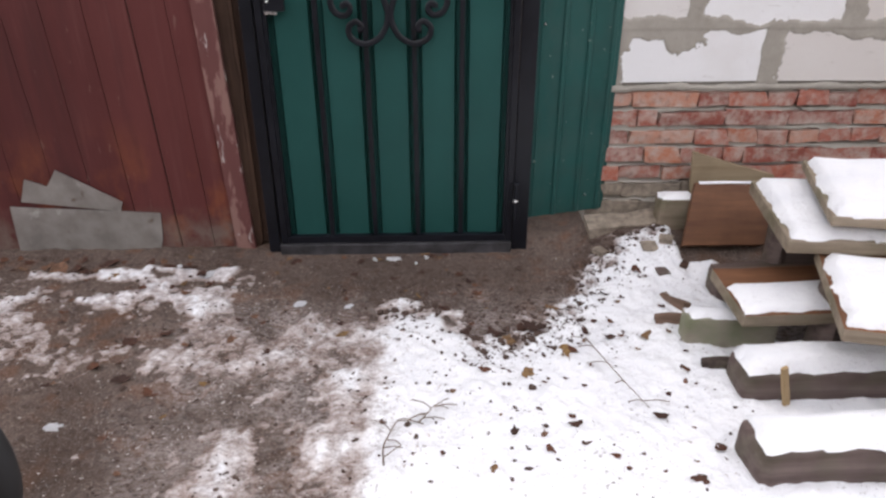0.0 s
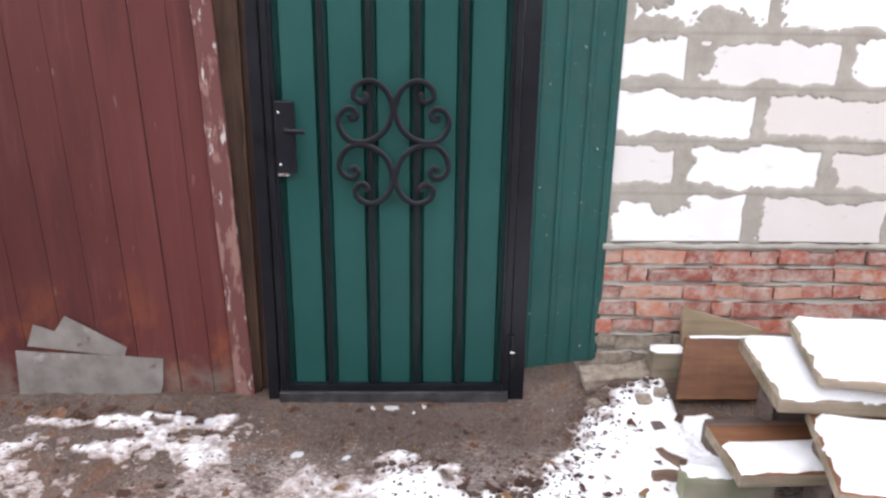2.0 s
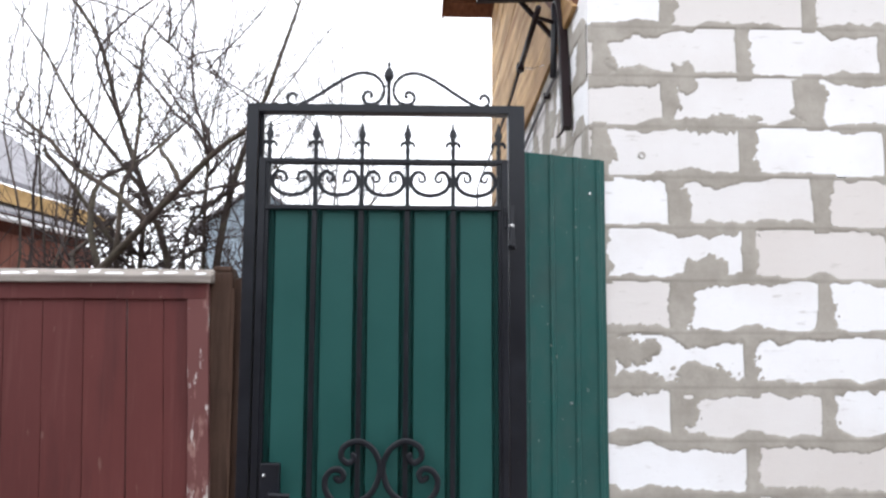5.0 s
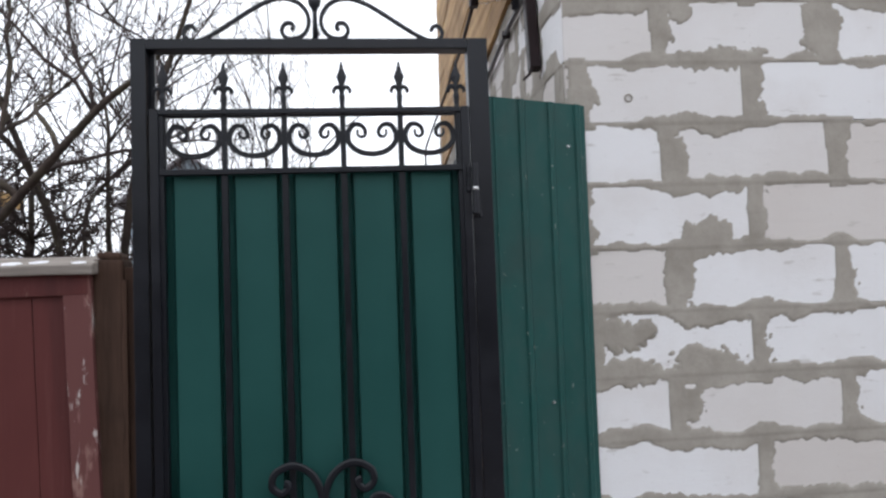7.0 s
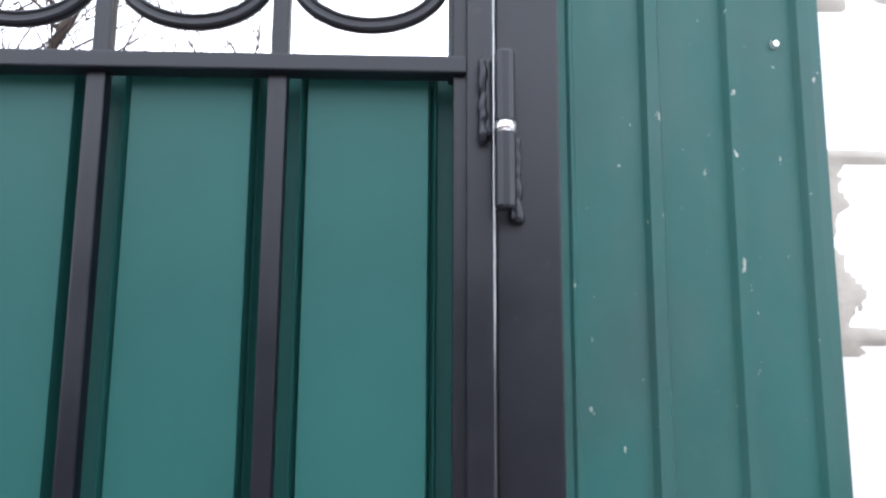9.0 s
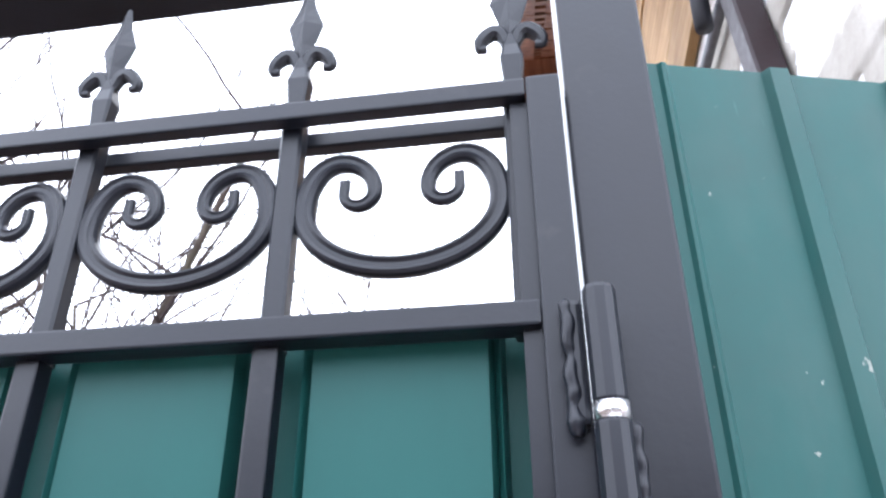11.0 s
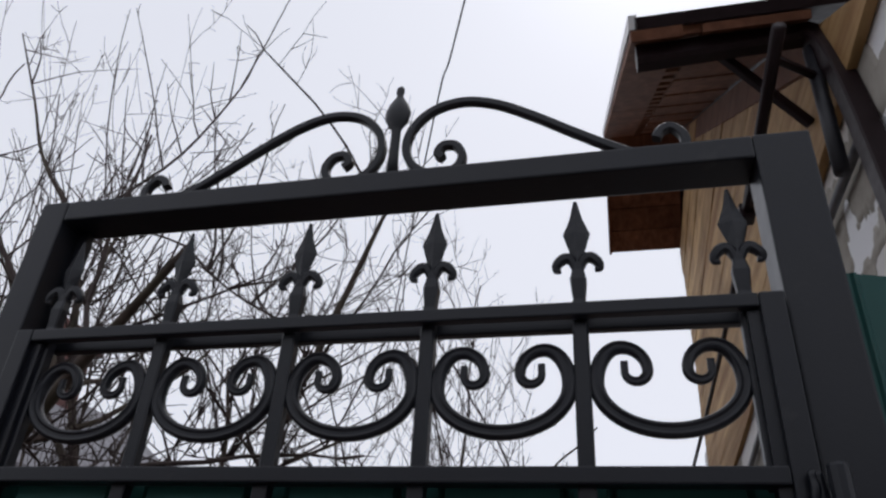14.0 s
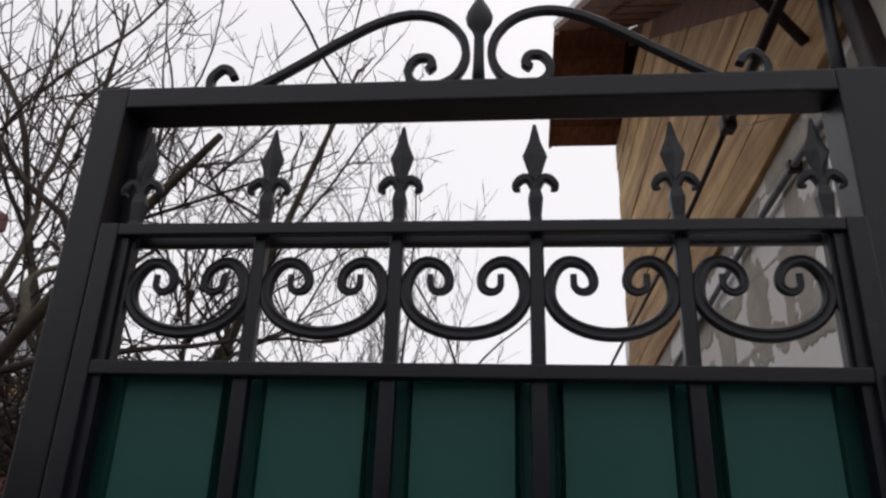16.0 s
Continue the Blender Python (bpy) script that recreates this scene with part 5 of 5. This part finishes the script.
def scatter(name, label, category, material, count, sizes, chance, long, seed):
    """Countless crumbs strewn over the ground where chance() allows, as one object."""
    r = np.random.default_rng(seed)
    p = r.uniform((-1.9, -1.45), (1.15, -0.03), (count * 14, 2))
    u, v = planned(p[:, 0], p[:, 1])
    p = p[r.random(len(p)) < chance(u, v)][:count]
    z = np.maximum(soil_height(p[:, 0], p[:, 1]), snow_height(p[:, 0], p[:, 1]))
    co, faces = [], []
    for (x, y), h in zip(p, z):
        size, turn = sizes[0] + (sizes[1] - sizes[0]) * r.random() ** 3, r.random() * 6.28
        stretch = 1 + long * r.random()
        c, q = math.cos(turn), math.sin(turn)
        base = len(co)
        for k in range(5):
            a = k * 1.2566
            m, w = size * stretch * math.cos(a) * r.uniform(0.6, 1.2), size * math.sin(a) * r.uniform(0.6, 1.2)
            co.append((x + m * c - w * q, y + m * q + w * c, h - 0.0012))
        co.append((x, y, h + size * r.uniform(0.35, 0.8)))
        faces += [(base + k, base + (k + 1) % 5, base + 5) for k in range(5)]
    me = bpy.data.meshes.new(name)
    me.from_pydata(co, [], faces)
    me.materials.append(material)
    tagged(new(name, me), label, category, kind="stuff")


on_snow = lambda u, v: step(snow_edge(u) - v, -0.05, 0.12) * step(u, -0.2, 0.0)
along = lambda u, v: np.exp(-((snow_edge(u) - v - 0.07) / 0.17) ** 2) * step(u, -0.15, 0.1)
scatter("soil_crumbs", "dark crumbs of soil strewn over the snow's edge", "soil crumbs", CLOD, 4600, (0.0015, 0.0090), lambda u, v: (0.75 * along(u, v) + 0.035 * on_snow(u, v) + 0.10 * step(-u, -0.1, 0.3)) * step(fbm(u, v, 9, 3, 5), 0.32, 0.62), 0.8, 11)
scatter("frost_crumbs", "pale frozen snow grains pressed into the soil", "snow grains", RIME, 4200, (0.0012, 0.0046), lambda u, v: (0.8 * step(-u, -0.25, 0.0) * step(-v, 0.22, 0.42) * step(u, -0.95, -0.45) + 0.30 * step(-u, 0.2, 0.6) * step(-v, 0.10, 0.2) + 0.05) * step(fbm(u, v, 6, 3, 61), 0.36, 0.60), 1.6, 12)
for pts in ([(0.011, -1.287), (0.006, -1.22), (0.02, -1.157), (0.05, -1.099), (0.117, -1.125)], [(0.670, -0.72), (0.687, -0.769), (0.733, -0.934), (0.792, -1.074)], [(0.105, -1.12), (0.13, -1.08), (0.151, -1.039)]):
    twig = thing("twig", "thin dry twig lying on the snow", "twig", group="fallen twigs")
    line = smooth_line([(x, y, level(x, y) + 0.013) for x, y in pts], 5)
    part("stem", sweep(line, round_profile(0.0027, 6), Vector((0, 0, 1)), [1 - 0.6 * i / len(line) for i in range(len(line))]), TWIG_DRY, twig)
    for k in range(6):
        p = line[2 + k * 3] if 2 + k * 3 < len(line) else line[-2]
        q = p + Vector((rng.choice((-1, 1)) * rng.uniform(0.03, 0.08), rng.uniform(-0.03, 0.06), 0.006))
        part("side_stem", sweep([p, (p + q) / 2 + Vector((0.004, 0.004, 0.003)), q], round_profile(0.0017, 5), Vector((0, 0, 1))), TWIG_DRY, twig)

def lump_mesh(k):
    bm = bmesh.new()
    bmesh.ops.create_icosphere(bm, subdivisions=3, radius=1)
    for v in bm.verts:
        v.co *= 1 + 0.8 * noise.noise(v.co * 1.5 + Vector((k * 5.3, 2, 0))) + 0.5 * noise.noise(v.co * 4 + Vector((k * 3.1, 0, 9)))
    return mesh_of("snow_lump", bm, CLEAN_SNOW)


lumps = [lump_mesh(k) for k in range(4)]
for x, y, s in ((-0.012, -0.066, 0.026), (-0.09, -0.062, 0.014), (0.13, -0.055, 0.016), (0.085, -0.10, 0.010), (-0.894, -0.12, 0.018), (-0.744, -0.181, 0.034), (-0.352, -0.413, 0.024), (-0.164, -0.441, 0.016), (-0.627, -0.296, 0.010), (-0.985, -1.07, 0.024)):
    lump = new("snow_lump", lumps[int(abs(x) * 50) % 4])
    lump.matrix_basis = pose(x, y, level(x, y), 0, 0, x * 900) @ Matrix.Diagonal((s, s * 0.6, s * 0.35, 1))
    tagged(lump, "small leftover lump of snow on bare soil", "snow lump", "snow lumps")


# ---------------------------------------------------------------- trees
class Tree:
    """Grows bare limbs as tapered tubes: thick ones in one mesh, twigs in another."""

    def __init__(self, seed, thin=0.0013):
        self.r, self.thin = random.Random(seed), thin
        self.limbs, self.twigs = bmesh.new(), bmesh.new()

    def tube(self, pts, r0, r1):
        n = len(pts)
        sides = 8 if r0 > 0.02 else 5 if r0 > 0.006 else 3
        sweep(pts, round_profile(1.0, sides), Vector((0.31, 0.17, 0.93)), [r0 + (r1 - r0) * i / (n - 1) for i in range(n)], self.limbs if r0 > 0.011 else self.twigs)

    def branch(self, start, way, length, radius, depth, lift=0.25, wander=0.16, density=1.0):
        r = self.r
        n = max(4, int(length / 0.12))
        p, d = Vector(start), Vector(way).normalized()
        pts = [p.copy()]
        for i in range(n):
            d = (d + Vector((r.gauss(0, wander), r.gauss(0, wander), r.gauss(0, wander * 0.7) + lift * 0.12))).normalized()
            p = p + d * (length / n)
            pts.append(p.copy())
        self.tube(pts, radius, max(self.thin, radius * 0.36))
        self.spurs(pts, length, radius)
        if depth > 0:
            self.shoots(pts, radius, length, depth, lift, wander, density)

    def spurs(self, pts, length, radius):
        """Short knobbly fruiting twigs along a branch."""
        r = self.r
        for k in range(int(length * (6 if radius > 0.004 else 2.5))):
            i = r.randint(0, len(pts) - 2)
            p = pts[i].lerp(pts[i + 1], r.random())
            d = (pts[i + 1] - pts[i]).normalized() * 0.5 + Vector((r.gauss(0, 1), r.gauss(0, 1), r.gauss(0.3, 0.8))).normalized()
            q = p + d * r.uniform(0.012, 0.06)
            self.tube([p, (p + q) / 2 + Vector((r.gauss(0, 0.004), r.gauss(0, 0.004), 0.003)), q], 1.6 * self.thin, self.thin)

    def shoots(self, pts, radius, length, depth, lift=0.25, wander=0.16, density=1.0):
        r = self.r
        count = max(2, int(length * (4.2 if depth > 1 else 5.4) * density))
        for k in range(count):
            f = r.uniform(0.15, 1.0)
            i = min(len(pts) - 2, int(f * (len(pts) - 1)))
            d = (pts[i + 1] - pts[i]).normalized()
            side = Vector((r.gauss(0, 1), r.gauss(0, 1), r.gauss(0, 0.7) + 0.25)).normalized()
            way = (d * r.uniform(0.25, 0.8) + side * 0.9 + Vector((0, 0, lift))).normalized()
            self.branch(pts[i], way, length * r.uniform(0.28, 0.55) * (1.15 - 0.5 * f), max(1.7 * self.thin, radius * r.uniform(0.28, 0.44) * (1.1 - 0.5 * f)), depth - 1, lift, wander, density)

    def finish(self, label, name="tree"):
        ob = thing(name, label, "tree")
        part("trunk", self.limbs, BARK, ob, "rough bare bark", True)
        part("crown", self.twigs, TWIG, ob, "leafless twigs", True)
        return ob


# the old fruit tree behind the fence, with its pruned leaning limb
t = Tree(5, 0.0018)
trunk = smooth_line([(-2.05, 1.15, -0.05), (-2.0, 1.12, 0.6), (-1.85, 1.0, 1.25), (-1.52, 0.80, 1.93)], 4)
t.tube(trunk, 0.07, 0.030)
limb = smooth_line([(-1.52, 0.80, 1.93), (-1.15, 0.62, 2.24), (-0.82, 0.47, 2.52), (-0.66, 0.39, 2.615), (-0.49, 0.31, 2.73)], 4)
t.tube(limb, 0.022, 0.007)
for start, way, length, rad in ((limb[8], (-0.35, 0.05, 1), 0.9, 0.009), (limb[8], (0.05, 0.4, 0.9), 0.9, 0.009), (limb[6], (-0.5, 0.4, 0.9), 1.2, 0.012), (limb[4], (-0.6, 0.2, 1.0), 1.5, 0.016), (limb[2], (-0.35, 0.5, 1.1), 1.6, 0.015),
                                (limb[1], (-0.9, 0.4, 0.75), 1.5, 0.018), (limb[0], (-0.5, 0.9, 0.7), 1.5, 0.018), (limb[11], (0.9, 0.1, 0.25), 0.45, 0.005), (limb[13], (0.4, -0.1, 0.7), 0.25, 0.004), (trunk[-3], (-1, 0.1, 0.5), 1.2, 0.020), (limb[5], (0.4, 0.9, 0.35), 1.2, 0.011)):
    t.branch(start, way, length, rad, 2, 0.22, 0.17, 1.8)
t.finish("old leafless fruit tree leaning behind the fence", "fruit_tree")

# a tree of several stems close behind the fence post
t = Tree(77)
for line, r0, r1 in (([(-1.24, 1.9, -0.05), (-1.22, 1.9, 1.2), (-1.187, 1.9, 2.10), (-1.08, 1.9, 2.72), (-0.90, 1.9, 3.245), (-0.75, 1.92, 3.73), (-0.66, 1.95, 4.05)], 0.034, 0.007),
                     ([(-1.30, 1.92, -0.05), (-1.28, 1.92, 1.4), (-1.27, 1.9, 2.50), (-1.26, 1.88, 2.80), (-1.31, 1.86, 3.10)], 0.020, 0.007),
                     ([(-0.92, 1.9, 3.20), (-1.10, 1.9, 3.32), (-1.36, 1.9, 3.47), (-1.62, 1.9, 3.66)], 0.009, 0.004),
                     ([(-1.34, 1.90, 1.2), (-1.40, 1.9, 2.22), (-1.27, 1.88, 2.48), (-1.05, 1.85, 2.65), (-0.75, 1.9, 2.80)], 0.016, 0.006)):
    stem = smooth_line(line, 4)
    t.tube(stem, r0, r1)
    upper = stem[len(stem) // 2:]
    for k in range(11):
        p = upper[t.r.randint(0, len(upper) - 1)]
        a = t.r.uniform(0, 2 * math.pi)
        t.branch(p, (0.7 * math.cos(a), 0.7 * math.sin(a), t.r.uniform(0.5, 1.3)), t.r.uniform(0.5, 1.4), t.r.uniform(0.004, 0.009), 2, 0.20, 0.15, 1.15)
t.finish("leafless tree of several slim stems behind the fence")

# the tree of two leaning stems, a broken one and a fan of upright water shoots
t = Tree(19)
stems = [smooth_line(line, 4) for line in ([(-1.22, 1.3, -0.05), (-1.25, 1.3, 1.2), (-1.28, 1.3, 2.04), (-1.41, 1.3, 2.44), (-1.59, 1.3, 2.91), (-1.77, 1.3, 3.46), (-2.17, 1.35, 3.95), (-2.37, 1.35, 4.33), (-2.66, 1.35, 4.85)],
                                           [(-1.40, 1.3, 2.42), (-1.48, 1.3, 2.55), (-1.85, 1.3, 3.0), (-2.04, 1.3, 3.32), (-2.35, 1.32, 3.75)],
                                           [(-1.60, 1.3, 2.93), (-1.67, 1.14, 3.22), (-1.49, 1.1, 3.44), (-1.23, 1.1, 3.66), (-1.05, 1.1, 3.97), (-1.01, 1.1, 4.15)],
                                           [(-1.25, 1.3, 1.15), (-1.53, 1.25, 2.0), (-1.58, 1.25, 2.19), (-1.80, 1.25, 2.50), (-1.99, 1.25, 2.73)])]
for stem, r0, r1, count, reach in zip(stems, (0.024, 0.017, 0.009, 0.015), (0.0035, 0.004, 0.0025, 0.012), (9, 7, 0, 5), (0.75, 0.7, 0, 0.45)):
    t.tube(stem, r0, r1)
    for k in range(count):
        p = stem[t.r.randint(len(stem) // 2 if count > 5 else len(stem) * 2 // 3, len(stem) - 2)]
        t.branch(p, (t.r.gauss(0, 0.55), t.r.gauss(0, 0.5), t.r.uniform(0.3, 1.2)), t.r.uniform(0.35, 1.0) * reach, t.r.uniform(0.003, 0.006), 2, 0.16, 0.11, 1.0)
for k in range(15):
    p = stems[2][4 + k % 13]
    t.branch(p, (t.r.gauss(-0.12, 0.22), t.r.gauss(0, 0.2), 1), t.r.uniform(0.35, 0.95), 0.0042, 1 if k % 4 == 1 else 0, 0.12, 0.045, 0.9)
for k in range(6):
    p = stems[0][14 + k]
    t.branch(p, (t.r.gauss(0.1, 0.3), t.r.gauss(0, 0.2), 1), t.r.uniform(0.4, 1.1), 0.0042, 0, 0.12, 0.045)
t.finish("leafless tree with a broken stem and upright shoots", "slim_tree")

for seed, base, height, lean, limbs, spread, reach, depth, dense, label in (
        (12, (-0.95, 3.2), 1.9, (0.05, -0.05), 14, 0.75, (1.8, 3.1), 3, 0.88, "slender leafless tree with upright shoots"),
        (23, (-2.75, 2.4), 1.8, (0.1, -0.1), 12, 0.55, (2.7, 4.3), 3, 0.36, "leafless fruit tree with tall water shoots"),
        (31, (0.05, 4.8), 1.4, (-0.1, 0.0), 14, 0.85, (1.3, 2.2), 3, 1.15, "leafless bushy tree behind the gate"),
        (88, (-1.62, 2.3), 1.95, (0.05, 0.0), 34, 1.8, (0.55, 1.0), 3, 2.0, "low leafless thicket behind the fence"),
        (95, (-1.66, 1.75), 2.40, (0.05, 0.0), 38, 1.7, (0.45, 0.80), 3, 2.6, "tangled low leafless shrub behind the fence"),
        (97, (-1.50, 1.50), 2.05, (0.0, 0.0), 40, 2.0, (0.45, 0.85), 3, 2.4, "tangled low leafless shrub behind the fence"),
        (91, (-2.9, 3.1), 1.6, (0.05, 0.0), 10, 1.2, (0.7, 1.4), 3, 0.9, "low leafless thicket before the shed"),
        (47, (-1.9, 5.2), 1.9, (0.0, 0.0), 9, 0.75, (1.6, 2.6), 3, 0.7, "leafless tree in the garden behind"),
        (66, (-0.70, 6.2), 1.2, (0.1, 0.0), 9, 0.9, (1.4, 2.4), 3, 0.8, "leafless spreading tree farther back"),
        (58, (-4.3, 2.4), 1.7, (0.2, 0.1), 4, 0.7, (1.2, 1.9), 3, 0.8, "leafless tree beside the red shed")):
    bush = seed in (88, 91, 95, 97)
    t = Tree(seed, 0.0024 if bush else 0.0013)
    top = Vector((base[0] + lean[0], base[1] + lean[1], height))
    trunk = smooth_line([(*base, -0.05), (base[0] + 0.03, base[1], height * 0.5), top], 5)
    t.tube(trunk, 0.022 if bush else 0.055, 0.015 if bush else 0.036)
    for k in range(limbs):
        a = 2 * math.pi * (k + t.r.random() * 0.6) / limbs
        start = trunk[t.r.randint(len(trunk) // 2, len(trunk) - 1)]
        t.branch(start, (math.cos(a) * spread, math.sin(a) * spread, t.r.uniform(0.55, 1.35)), t.r.uniform(*reach), t.r.uniform(0.005, 0.009) if bush else t.r.uniform(0.008, 0.014), depth, 0.6 if seed in (12, 23) else 0.02 if seed in (95, 97) else 0.16, 0.10 if seed == 23 else 0.15, dense)
    t.finish(label)

# ---------------------------------------------------------------- neighbours
shed = thing("red_shed", "red boarded shed with a snow-dusted roof", "shed", (0, 0, -0.11))
part("wall", box(-7.6, -4.32, 3.2, 7.0, 0, 2.80, 0.01), SHED_WALL, shed)
for k in range(20):
    y = 3.22 + k * 0.183
    part("board", box(-4.32, -4.298, y, y + 0.172, 0.05, 2.78, 0.003), SHED_WALL, shed)
part("gutter", sweep([(-4.10, 3.0, 2.90), (-4.08, 7.2, 2.90)], flat_profile(0.07, 0.06, 0.02), Vector((0, 0, 1))), WHITE_TRIM, shed, "white rain gutter")
part("eave_plank", box(-4.20, -4.165, 2.95, 7.26, 3.08, 3.26, 0.006, 0.01, 20), YELLOW_WOOD, shed, "yellow weathered eave plank")


def roof_side(x0, z0, x1, z1, y0, y1, thick, material, parent, name="roof", label=""):
    bm = bmesh.new()
    vs = [bm.verts.new((x, y, z + dz)) for x, z in ((x0, z0), (x1, z1)) for y in (y0, y1) for dz in (0, thick)]
    for q in ((0, 1, 3, 2), (4, 6, 7, 5), (0, 4, 5, 1), (2, 3, 7, 6), (0, 2, 6, 4), (1, 5, 7, 3)):
        bm.faces.new([vs[i] for i in q])
    return part(name, bm, material, parent, label)


roof_side(-4.05, 2.94, -4.35, 3.10, 2.9, 7.3, 0.03, ROOF_GREY, shed, "roof", "grey roof edge with snow")
roof_side(-4.16, 3.27, -6.0, 4.62, 2.9, 7.3, 0.06, ROOF_GREY, shed, "roof", "grey snow-dusted roof")
roof_side(-7.9, 3.27, -6.0, 4.62, 2.9, 7.3, 0.06, ROOF_GREY, shed, "roof", "grey snow-dusted roof")
part("gable", box(-7.4, -4.4, 6.8, 6.98, 2.8, 3.3, 0.01), SHED_WALL, shed)
stack = part("chimney", box(-6.3, -5.58, 5.3, 5.85, 3.6, 5.04, 0.02), CHIMNEY, shed, "maroon brick chimney")
part("chimney_cap", box(-6.4, -5.50, 5.2, 5.95, 5.04, 5.25, 0.03), CHIMNEY, stack)

hut = thing("blue_hut", "pale blue garden hut far behind the tree", "hut")
part("wall", box(-3.5, -1.7, 9.2, 11.5, 0, 3.3, 0.02), BLUE_WALL, hut)
bm = bmesh.new()
front = [bm.verts.new(p) for p in ((-3.55, 9.15, 3.27), (-1.65, 9.15, 3.27), (-2.6, 9.15, 3.96))]
back = [bm.verts.new((v.co.x, 9.35, v.co.z)) for v in front]
bm.faces.new(front)
bm.faces.new(back[::-1])
for q in range(3):
    bm.faces.new((front[q], front[(q + 1) % 3], back[(q + 1) % 3], back[q]))
part("gable", bm, BLUE_WALL, hut)
roof_side(-1.5, 3.20, -2.6, 3.97, 9.0, 11.7, 0.05, ROOF_GREY, hut)
roof_side(-3.7, 3.20, -2.6, 3.97, 9.0, 11.7, 0.05, ROOF_GREY, hut)

cable = thing("overhead_cable", "thin black overhead cable against the sky", "cable")
part("strand", sweep(smooth_line([(-4.30, 12.0, 5.95), (-1.754, 6.0, 7.95), (-1.26, 5.0, 8.35), (0.18, 2.0, 9.60)], 8), round_profile(0.011, 5)), CABLE, cable)
